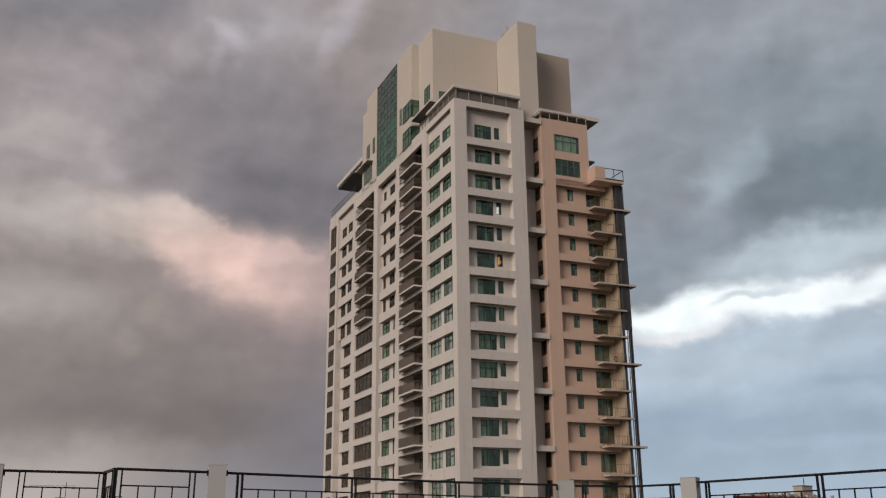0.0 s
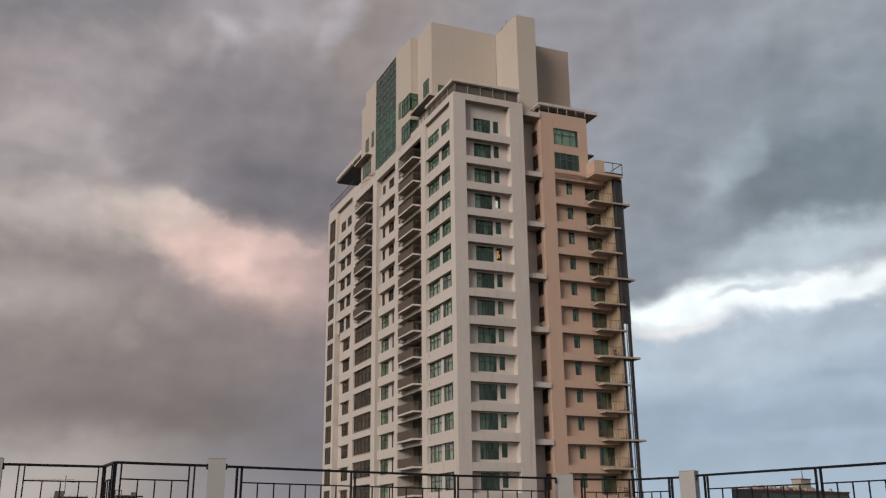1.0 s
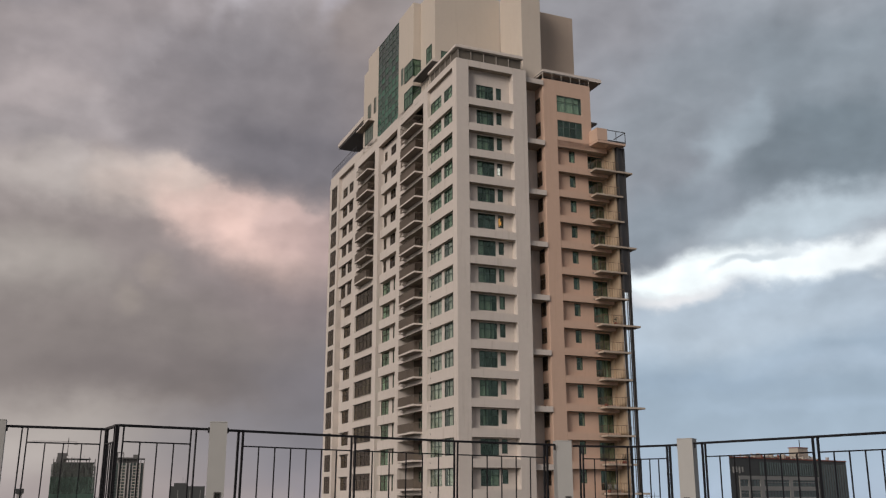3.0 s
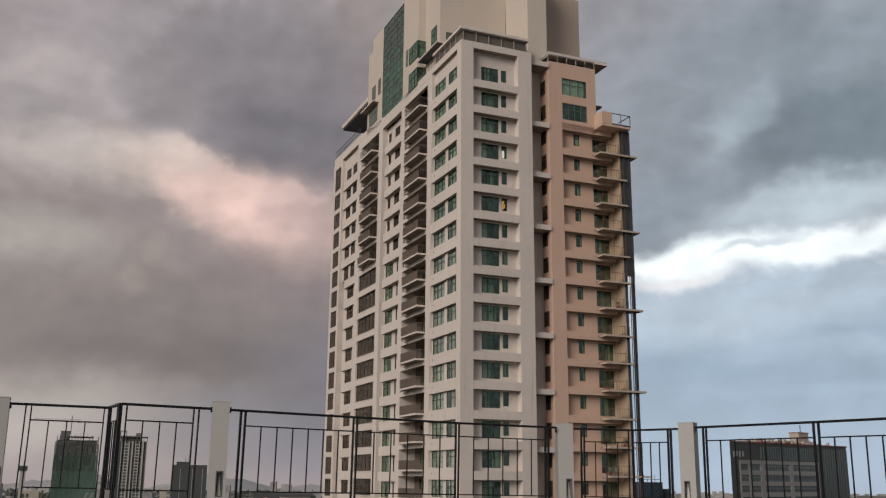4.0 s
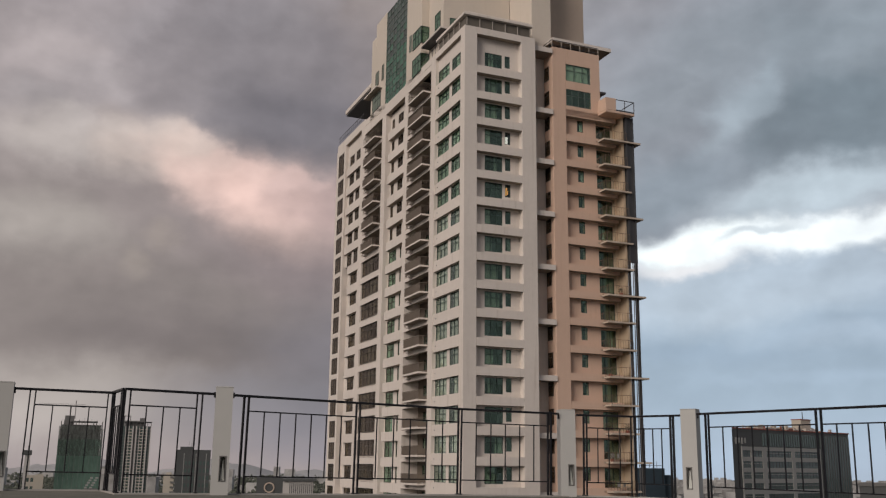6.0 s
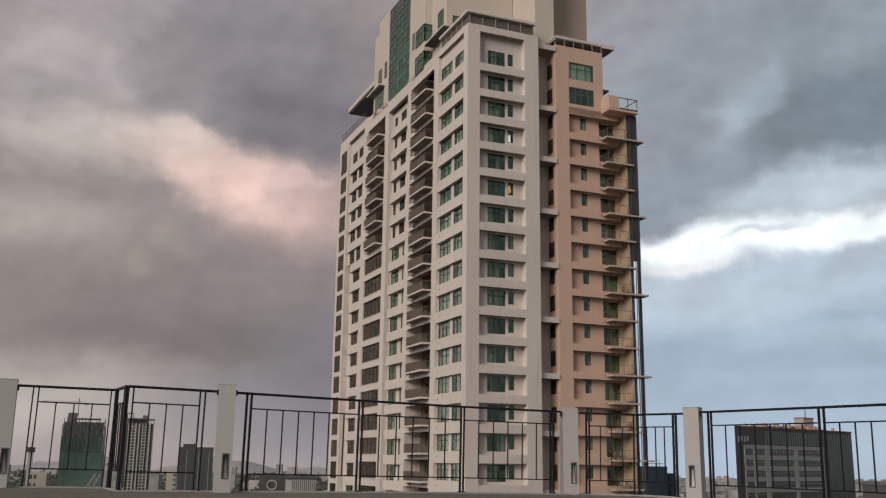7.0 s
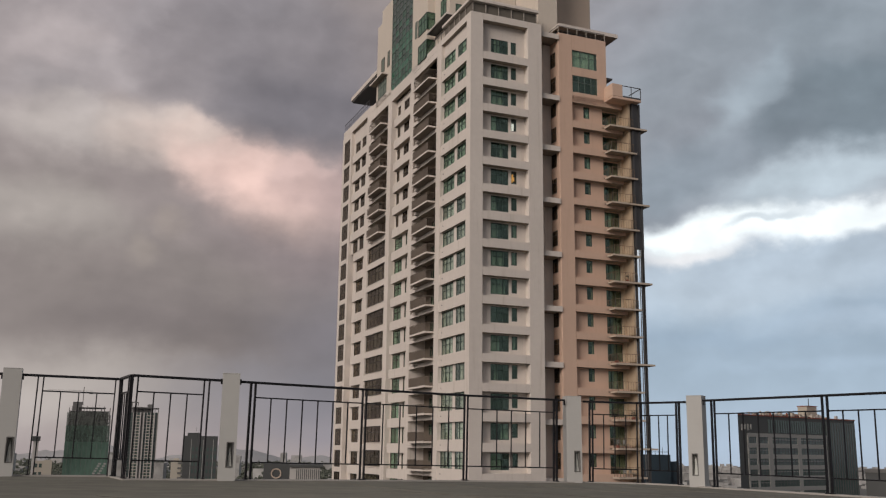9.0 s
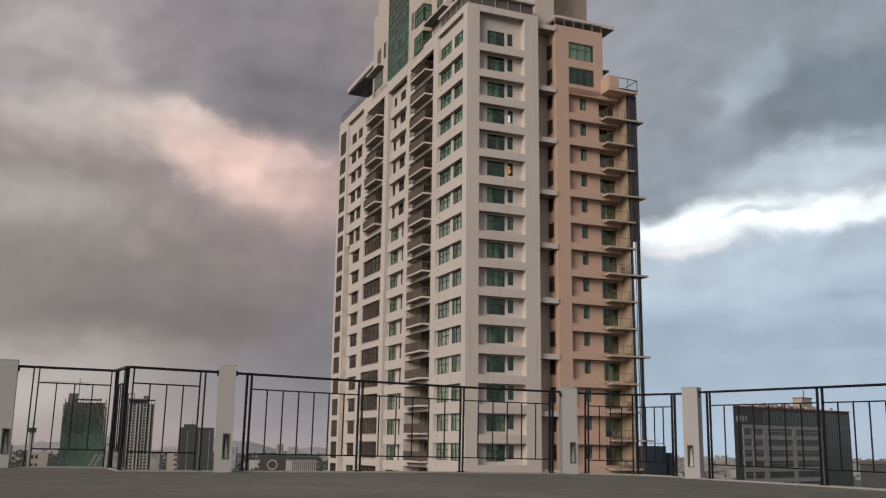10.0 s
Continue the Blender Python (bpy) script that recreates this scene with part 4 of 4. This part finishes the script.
def hills(name, d0, d1, az0, az1, tall, seed):
    bm = bmesh.new()
    na, nd = 90, 10
    grid = []
    for i in range(na + 1):
        az = az0 + (az1 - az0) * i / na
        rise = math.sin(math.pi * i / na) ** 0.6
        line = []
        for j in range(nd + 1):
            x, y = polar(az, d0 + (d1 - d0) * j / nd)
            h = tall * rise * math.sin(math.pi * j / nd) ** 1.2 * (0.55 + 0.9 * noise.fractal((az * 0.22 + seed, j * 0.12, seed), 0.9, 2.0, 5))
            line.append(bm.verts.new((x, y, max(h, -1.0))))
        grid.append(line)
    for i in range(na):
        for j in range(nd):
            bm.faces.new((grid[i][j], grid[i + 1][j], grid[i + 1][j + 1], grid[i][j + 1]))
    mesh = bpy.data.meshes.new(name)
    bm.to_mesh(mesh)
    bm.free()
    mesh.materials.append(HILL)
    mesh.polygons.foreach_set("use_smooth", [True] * len(mesh.polygons))
    return tagged(new(name, mesh), "low wooded hills on the horizon, greyed for haze", "hill", kind="stuff")


hills("hills", 3300, 4800, -62, -3, 92, 3.0)


def stuff(name, boxes, mat, label, category):
    return tagged(new(name, box_mesh(name, boxes, mat)), label, category, kind="stuff")


def scatter(count, d0, d1, az0, az1, size, tall, seed):
    rnd = random.Random(seed)
    boxes = []
    for _ in range(count):
        d = d0 + (d1 - d0) * rnd.random() ** 0.8
        x, y = polar(rnd.uniform(az0, az1), d)
        if math.hypot(x + 4, y - 125) < 55 or math.hypot(x, y) < 60:
            continue
        a, b, h = rnd.uniform(*size), rnd.uniform(*size), rnd.uniform(*tall)
        boxes.append((x - a / 2, x + a / 2, y - b / 2, y + b / 2, -0.5, h))
    return boxes


stuff("low_houses", scatter(2200, 1700, 4700, -34, 34, (8, 24), (4, 15), 4), HOUSES, "countless low grey houses of the far city", "houses")
stuff("mid_blocks", scatter(45, 1400, 4200, -34, 6, (14, 40), (22, 48), 9), HOUSES, "scattered mid-rise grey blocks", "houses")


def leaf_clumps(count, seed):
    """Far tree cover: many small uneven clumps of leaves."""
    rnd = random.Random(seed)
    verts, faces = [], []
    for _ in range(count):
        d = 1750 + 2300 * rnd.random()
        x, y = polar(rnd.uniform(-34, 2), d)
        if math.hypot(x + 4, y - 125) < 55:
            continue
        r = rnd.uniform(3.0, 8.0)
        for _ in range(9):
            cx, cy, cz = x + rnd.gauss(0, r * 0.6), y + rnd.gauss(0, r * 0.6), r * 1.2 + rnd.gauss(0, r * 0.45)
            s, base = r * rnd.uniform(0.3, 0.6), len(verts)
            for v in ((1, 0, 0), (-1, 0, 0), (0, 1, 0), (0, -1, 0), (0, 0, 1), (0, 0, -1)):
                verts.append((cx + v[0] * s * rnd.uniform(0.7, 1.3), cy + v[1] * s * rnd.uniform(0.7, 1.3), cz + v[2] * s * rnd.uniform(0.6, 1.2)))
            faces += [[base + i for i in f] for f in ((0, 2, 4), (2, 1, 4), (1, 3, 4), (3, 0, 4), (2, 0, 5), (1, 2, 5), (3, 1, 5), (0, 3, 5))]
    mesh = bpy.data.meshes.new("far_trees")
    mesh.from_pydata(verts, [], faces)
    mesh.materials.append(LEAVES)
    return tagged(new("far_trees", mesh), "grey green tree cover between the far houses", "trees", kind="stuff")


leaf_clumps(5200, 8)


def far_thing(name, label, az, d, turn=None):
    x, y = polar(az, d)
    return thing(name, label, "building", (x, y, 0), -az if turn is None else turn)


# tower under construction, wrapped in green netting
site = far_thing("construction_tower", "unfinished concrete tower wrapped in green scaffold netting", -20.6, 900)
half, deep = 17.5, 30.0
part("core", [(-half + 1.2, half - 1.6, 3, deep - 1, 0, EYE + 30.2)], RAW, site, "raw concrete core")
part("netting", [(-half, half, -0.3, 0.3, 0, EYE + 4), (half, half + 0.6, 0, deep, 0, EYE + 12), (-half - 0.6, -half, 0, deep, 0, EYE + 18)], NET, site, "green scaffold netting")
part("torn_netting", [(-half, half, -0.25, 0.0, EYE + 4, EYE + 18)], TORN_NET, site, "torn green netting")
part("torn_netting", [(-half - 0.6, -half, 0, deep, EYE + 18, EYE + 29)], TORN_NET, site)
part("torn_netting", [(half, half + 0.6, 0, deep, EYE + 12, EYE + 27)], TORN_NET, site)
part("thin_netting", [(-half + 0.5, half - 1, -0.2, 0.0, EYE + 18, EYE + 29.5)], THIN_NET, site, "thin ragged grey netting")
for j in range(14):
    z = EYE + 33.6 - 3.2 * j
    part("floor_slab", [(-half + (0.4, 1.2, 0.2)[j % 3] + (6 if j == 0 else 0), half - (0.3, 0.9)[j % 2] - (4 if j == 0 else 0), 0.5, deep, z - 0.45, z)], RAW, site)
rnd = random.Random(21)
for i in range(15):
    x = -half + 0.5 + 2.4 * i
    part("column", [(x, x + 0.7, 0.6, 1.4, 0, EYE + rnd.choice((30.3, 33.2, 33.2, 34.6)))], RAW, site)
for i in range(12):
    x, z = rnd.uniform(-half, half - 4), EYE + 33.6 - 3.2 * rnd.randint(0, 5)
    part("infill_panel", [(x, x + rnd.uniform(1.5, 4), 0.8, 1.2, z - 3.2, z - rnd.uniform(0.6, 1.8))], RAW, site)
for i in range(10):
    x = rnd.uniform(-half, half)
    part("standing_bar", [(x, x + 0.12, 1.0, 1.12, EYE + 33, EYE + rnd.uniform(34.5, 36.5))], RAW, site)
for i in range(9):
    x = -half + 2.1 + 3.9 * i
    part("net_seam", [(x, x + 0.18, -0.42, -0.31, 0, EYE + 5)], RAW, site)
part("lift_core", [(-14.2, -6.5, 6, 18, EYE + 31, EYE + 38.3)], RAW, site)
part("crane", [(-6.5, -5.9, 9, 9.6, EYE + 36, EYE + 51.5), (-36, 1.5, 9.1, 9.4, EYE + 47.0, EYE + 47.25), (-36, 1.5, 9.1, 9.4, EYE + 48.2, EYE + 48.4), (-1.5, 1.5, 8.7, 10.2, EYE + 45.6, EYE + 47.0)] + [(-36 + 1.95 * i, -35.9 + 1.95 * i, 9.1, 9.4, EYE + 47.2, EYE + 48.2) for i in range(19)], RAW, site, "thin lattice tower crane")

# pale apartment tower beside it
flats = far_thing("far_apartment_tower", "slim pale apartment tower with stacked window bays", -17.7, 1055)
part("body", [(-14.2, 14.2, 0, 26, 0, EYE + 35.5)], RAW, flats)
part("roof_frame", [(-11.5, 8, 3, 16, EYE + 35.5, EYE + 41), (-13.0, -11.8, 0, 1, EYE + 35.5, EYE + 46), (-13.0, -6.0, 0, 1, EYE + 45.2, EYE + 46), (-6.8, -6.0, 0, 1, EYE + 35.5, EYE + 46), (3, 8, 5, 10, EYE + 41, EYE + 44)] + [(-14.5 + 3.6 * i, -13.9 + 3.6 * i, -0.8, 0, EYE + 35.5, EYE + 39.6) for i in range(9)] + [(-14.8, 15.2, -1, 26, EYE + 39.6, EYE + 40.2)], RAW, flats, "open concrete roof frame")
wide_pier = box_mesh("pilaster", [(0, 1.35, -1.3, 0.02, 0, EYE + 35.3)], FARWHITE)
slim_pier = box_mesh("pilaster", [(0, 0.7, -0.9, 0.02, 0, EYE + 35.3)], FARWHITE)
win = box_mesh("window", [(0, 2.55, -0.12, 0.1, 0, 2.75)], FARGLASS)
sill = box_mesh("balcony", [(0, 2.7, -0.5, 0.0, 0, 0.28)], RAW)
parapet = box_mesh("balcony", [(0, 2.7, -0.7, 0.0, 0, 0.85)], BEIGE)
for i in range(8):
    x = -14.2 + 3.45 * i
    piece("pilaster", wide_pier if i in (3, 4, 7) else slim_pier, flats, (x, 0, 0))
    for j in range(24):
        z = EYE + 32.3 - 3.05 * j
        if i != 3:
            piece("window", win, flats, (x + 0.85, 0, z))
        piece("balcony", parapet if i in (1, 2, 5, 6) else sill, flats, (x + 0.72, 0, z - 0.6))
part("side_wall", [(14.2, 14.8, -0.6, 26, 0, EYE + 36)], FARWHITE, flats)

# slate block
slate = far_thing("slate_block", "plain dark grey high-rise block with pale seams", -14.47, 450)
part("body", [(-7.4, 7.4, 0, 14, 0, EYE + 5.2)], SLATE, slate)
part("roof_plant", [(-6, 0, 3, 8, EYE + 5.2, EYE + 6.6), (-2.3, -2.2, 2, 2.1, EYE + 5.2, EYE + 9), (-1.2, -1.1, 2, 2.1, EYE + 5.2, EYE + 8)], SLATE, slate)
for x in (-4.2, 1.0, 5.4):
    part("seam", [(x, x + 0.25, -0.08, 0.0, 0, EYE + 3.6)], GRID, slate)
for j in range(6):
    for i in range(7):
        part("window", [(-3.6 + 1.6 * i, -2.7 + 1.6 * i, -0.05, 0.02, EYE - 1.5 - 3.2 * j, EYE + 0.2 - 3.2 * j)], FARGLASS, slate)

# small pale buildings on the west side
low = far_thing("beige_block", "small beige block with dark windows", -22.75, 330)
part("body", [(-2.7, 2.6, 0, 8, 0, EYE - 4.6), (0.2, 2.6, -0.5, 0, 0, EYE - 4.3)], BEIGE, low)
for j in range(4):
    for i in range(2):
        part("window", [(-2.4 + 1.3 * i, -1.6 + 1.3 * i, -0.06, 0.02, EYE - 6.6 - 2.6 * j, EYE - 5.4 - 2.6 * j)], FARGLASS, low)
mast = far_thing("water_tower", "slim pale tower with a square dark head", -23.2, 420)
part("shaft", [(-1.0, 1.0, -1.0, 1.0, 0, EYE + 1.9)], FARWHITE, mast)
part("head", [(-1.5, 1.5, -1.5, 1.5, EYE + 1.9, EYE + 3.8)], SLATE, mast)
part("aerial", [(-0.1, 0.1, -0.1, 0.1, EYE + 3.8, EYE + 5.6)], SLATE, mast)
cream = far_thing("cream_block", "narrow cream block with stacked balconies", -15.75, 400)
part("body", [(-2.0, 1.9, 0, 7, 0, EYE - 5.0), (-1.0, 1.0, 1, 5, EYE - 5.0, EYE - 4.2)], BEIGE, cream)
for j in range(6):
    part("balcony", [(0.6, 2.5, -0.5, 0.0, EYE - 6.4 - 1.9 * j, EYE - 5.7 - 1.9 * j)], RAW, cream)

# dark low block with a round emblem, and pale plant on the roof beside it
dark = far_thing("dark_low_block", "low dark brown block with a pale round ring emblem", -9.24, 180)
part("body", [(-5.1, 5.1, 0, 12, 0, EYE - 2.7)], SLATE, dark)
bm = bmesh.new()
outer = [bm.verts.new((-2.83 + 0.95 * math.cos(i * math.pi / 16), -0.05, EYE - 4.4 + 0.92 * math.sin(i * math.pi / 16))) for i in range(32)]
inner = [bm.verts.new((-2.83 + 0.74 * math.cos(i * math.pi / 16), -0.05, EYE - 4.4 + 0.70 * math.sin(i * math.pi / 16))) for i in range(32)]
for i in range(32):
    bm.faces.new((outer[i], outer[(i + 1) % 32], inner[(i + 1) % 32], inner[i]))
made = bmesh.ops.extrude_face_region(bm, geom=bm.faces[:])
for vert in [g for g in made["geom"] if isinstance(g, bmesh.types.BMVert)]:
    vert.co.y -= 0.12
mesh = bpy.data.meshes.new("ring_emblem")
bm.to_mesh(mesh)
bm.free()
mesh.materials.append(TAN)
piece("ring_emblem", mesh, dark)
plant = far_thing("roof_plant_house", "white louvred roof plant house with a dark slab roof", -8.5, 165)
part("body", [(-2.5, 2.5, 0, 6, EYE - 8, EYE - 3.0)], FARWHITE, plant)
part("support", [(-2.3, 2.5, 0.2, 5.8, 0, EYE - 8)], SLATE, plant)
for i in range(12):
    part("louvre", [(-1.4 + 0.33 * i, -1.3 + 0.33 * i, -0.08, 0.0, EYE - 5.4, EYE - 3.3)], SLATE, plant)
part("roof", [(-2.6, 3.0, -0.4, 6, EYE - 2.98, EYE - 2.6)], SLATE, plant)

# office block on the east side
office = far_thing("office_block", "dark office block with a pale window grid and red roof edge", 16.52, 300, 37.9)
W, T = 64.4, EYE + 11.35


def prism(name, ring_points, z0, z1, mat, parent, label=""):
    """An upright block on any plan."""
    n = len(ring_points)
    mesh = bpy.data.meshes.new(name)
    mesh.from_pydata([(x, y, z) for z in (z0, z1) for x, y in ring_points], [], [list(range(n))[::-1], list(range(n, 2 * n))] + [[i, (i + 1) % n, n + (i + 1) % n, n + i] for i in range(n)])
    mesh.materials.append(mat)
    return piece(name, mesh, parent, (0, 0, 0), label)


prism("body", [(0, 0.3), (W, 0.3), (W + 36, 24), (35, 24)], 0, T, SLATE, office, "dark cladding")
prism("roof_edge", [(-0.2, 0.1), (W + 0.2, 0.1), (W + 36.2, 24.1), (34.8, 24.1)], T, T + 0.35, RUST, office, "rusty red roof edge")
for i in range(4):
    part("sign_bar", [(1.4 + 1.5 * i, 2.0 + 1.5 * i, 0.1, 0.3, T - 4.4 + 0.3 * (i % 2), T - 2.6)], GRID, office, "pale unreadable sign stroke")
GRID_TOP = EYE + 6.2
bays = ((4.5, 8.4), (9.2, 14.3), (16.5, 29.9), (31.7, 44.9))
for j in range(9):
    z = EYE + 5.1 - 3.2 * j
    part("spandrel", [(4.0, 46.4, 0.0, 0.3, z - 3.2, z - 1.9)], GRID, office)
    for x0, x1 in bays:
        n = 3 if x1 - x0 < 6 else 8
        win = part("window", [(x0, x1, 0.18, 0.28, z - 1.9, z)], FARGLASS, office)
        for i in range(1, n):
            part("mullion", [(x0 + (x1 - x0) * i / n - 0.09, x0 + (x1 - x0) * i / n + 0.09, 0.08, 0.2, z - 1.9, z)], SLATE, win)
        part("transom", [(x0, x1, 0.09, 0.2, z - 0.75, z - 0.62)], GRID if (j * 7 + n) % 3 else SLATE, win)
for x0, x1 in ((4.0, 4.5), (8.4, 9.2), (14.3, 16.5), (29.9, 31.7), (44.9, 46.4)):
    part("column", [(x0, x1, -0.05, 0.3, 0, GRID_TOP)], GRID, office)
part("head_beam", [(4.0, 46.4, -0.1, 0.3, EYE + 5.1, GRID_TOP)], GRID, office)
glass_part = part("glass_wall", [(46.8, W - 0.2, 0.12, 0.3, 0, T - 1.0)], FARGLASS, office, "dark green glass wall")
for i in range(12):
    part("fin", [(46.8 + 1.5 * i, 46.98 + 1.5 * i, -0.05, 0.12, 0, T - 1.0)], SLATE, glass_part)
for i in range(24):
    part("upper_fin", [(15.1 + 1.27 * i, 15.75 + 1.27 * i, 0.1, 0.3, T - 4.9, T - 1.0)], FARGLASS, office)
part("penthouse", [(50.7, 56.5, 9, 12.5, T + 0.3, T + 4.6), (41.5, 50.5, 9, 12, T + 0.3, T + 1.9)], BEIGE, office, "beige rooftop box")
part("penthouse_roof", [(50.5, 56.7, 8.8, 12.7, T + 4.6, T + 4.85)], RUST, office)
for i in range(14):
    part("roof_unit", [(15 + 2.2 * i, 16.1 + 2.2 * i, 3, 4.2, T + 0.35, T + 0.8 + 0.5 * (i * 7 % 3))], BEIGE if i % 3 else SLATE, office)
rnd = random.Random(31)
for i in range(34):
    x, y = rnd.uniform(14, 60), rnd.uniform(1.5, 9)
    a, b, h = rnd.choice(((3.5, 0.3, 0.5), (0.8, 0.8, 1.1), (1.6, 1.0, 0.8), (0.4, 0.4, 1.3)))
    part("roof_unit", [(x, x + a, y, y + b, T + 0.35, T + 0.35 + h)], (BEIGE, GRID, FARWHITE, RUST)[i % 4], office)
part("aerial", [(53.5, 53.7, 10, 10.2, T + 4.85, T + 7.4)], SLATE, office)

blue = far_thing("dark_blue_block", "low dark blue block with roof aerials", 12.05, 220)
part("body", [(-4.5, 2.4, 0, 10, 0, EYE - 0.35), (2.4, 4.0, 1, 8, 0, EYE - 1.8)], BLUECLAD, blue)
part("aerials", [(-2.5 + 0.8 * i, -2.4 + 0.8 * i, 2, 2.1, EYE - 0.6, EYE + 0.4 + (i * 5 % 3) * 0.4) for i in range(5)] + [(-3, 2, 2, 2.1, EYE + 0.2, EYE + 0.3)], SLATE, blue)
grey = far_thing("grey_block", "plain grey flat-roofed block", 22.9, 160)
part("body", [(0, 17, 0, 10, 0, EYE - 2.5)], SLATE, grey)
part("parapet", [(-0.1, 17.1, -0.2, 0.2, EYE - 2.5, EYE - 2.0)], RAW, grey)

# tilted sign letters among the houses, unreadable from here
sign = far_thing("roof_sign", "pale tilted sign of unreadable strokes", -20.2, 330)
for r in range(2):
    for i in range(5):
        part("stroke", [(0.4 * i + 1.6 * r, 0.4 * i + 0.85 + 1.6 * r, -0.1, 0.1, EYE - 8.6 + 0.75 * i, EYE - 8.1 + 0.75 * i)], GRID, sign)
part("support", [(0, 4, 0.2, 1.2, 0, EYE - 8.6)], RAW, sign)


# ---- small things on two of the peach balconies ----
def on_tower(u, w, z):
    return tower.matrix_basis @ Matrix.Translation((u, w, z))


def patio_chair(u, w, z, turn):
    ob = thing("patio_chair", "small white plastic chair on a balcony", "chair", group="balcony chairs")
    ob.matrix_basis = on_tower(u, w, z) @ pose(0, 0, 0, 0, 0, turn)
    part("seat", [(-0.24, 0.24, -0.22, 0.24, 0.40, 0.44)], GRID, ob, bevel=0.015)
    part("backrest", [(-0.24, 0.24, 0.22, 0.26, 0.44, 0.88)], GRID, ob, bevel=0.015)
    for x in (-0.21, 0.18):
        for y in (-0.2, 0.2):
            part("leg", [(x, x + 0.035, y, y + 0.035, 0, 0.40)], GRID, ob)
    return ob


def potted_plant(u, w, z, seed):
    ob = thing("potted_plant", "leafy green plant in a brown pot", "plant", group="balcony plants")
    ob.matrix_basis = on_tower(u, w, z)
    part("pot", [(-0.17, 0.17, -0.17, 0.17, 0, 0.32)], RUST, ob, bevel=0.04)
    rnd = random.Random(seed)
    verts, faces = [], []
    for _ in range(70):
        a, r, h = rnd.uniform(0, 6.28), rnd.uniform(0, 0.34), rnd.uniform(0.35, 1.0)
        c = Vector((r * math.cos(a), r * math.sin(a), h))
        side = Vector((-math.sin(a), math.cos(a), 0)) * 0.06
        tip = Vector((math.cos(a), math.sin(a), rnd.uniform(-0.5, 0.8))) * 0.2
        n = len(verts)
        verts += [c - side, c + side, c + tip]
        faces.append((n, n + 1, n + 2))
    mesh = bpy.data.meshes.new("leaves")
    mesh.from_pydata(verts, [], faces)
    mesh.materials.append(LEAVES)
    piece("leaves", mesh, ob)
    return ob


for k, spots in ((15, (18.5, 19.4)), (16, (19.3, 20.1))):
    for u in spots:
        patio_chair(u, 0.5, level(k) - PITCH + 0.565, 20 * (u - 19))
for k, u in ((14, 20.2), (15, 18.1), (12, 18.2), (9, 19.9)):
    potted_plant(u, 0.1, level(k) - PITCH + 0.565, k)
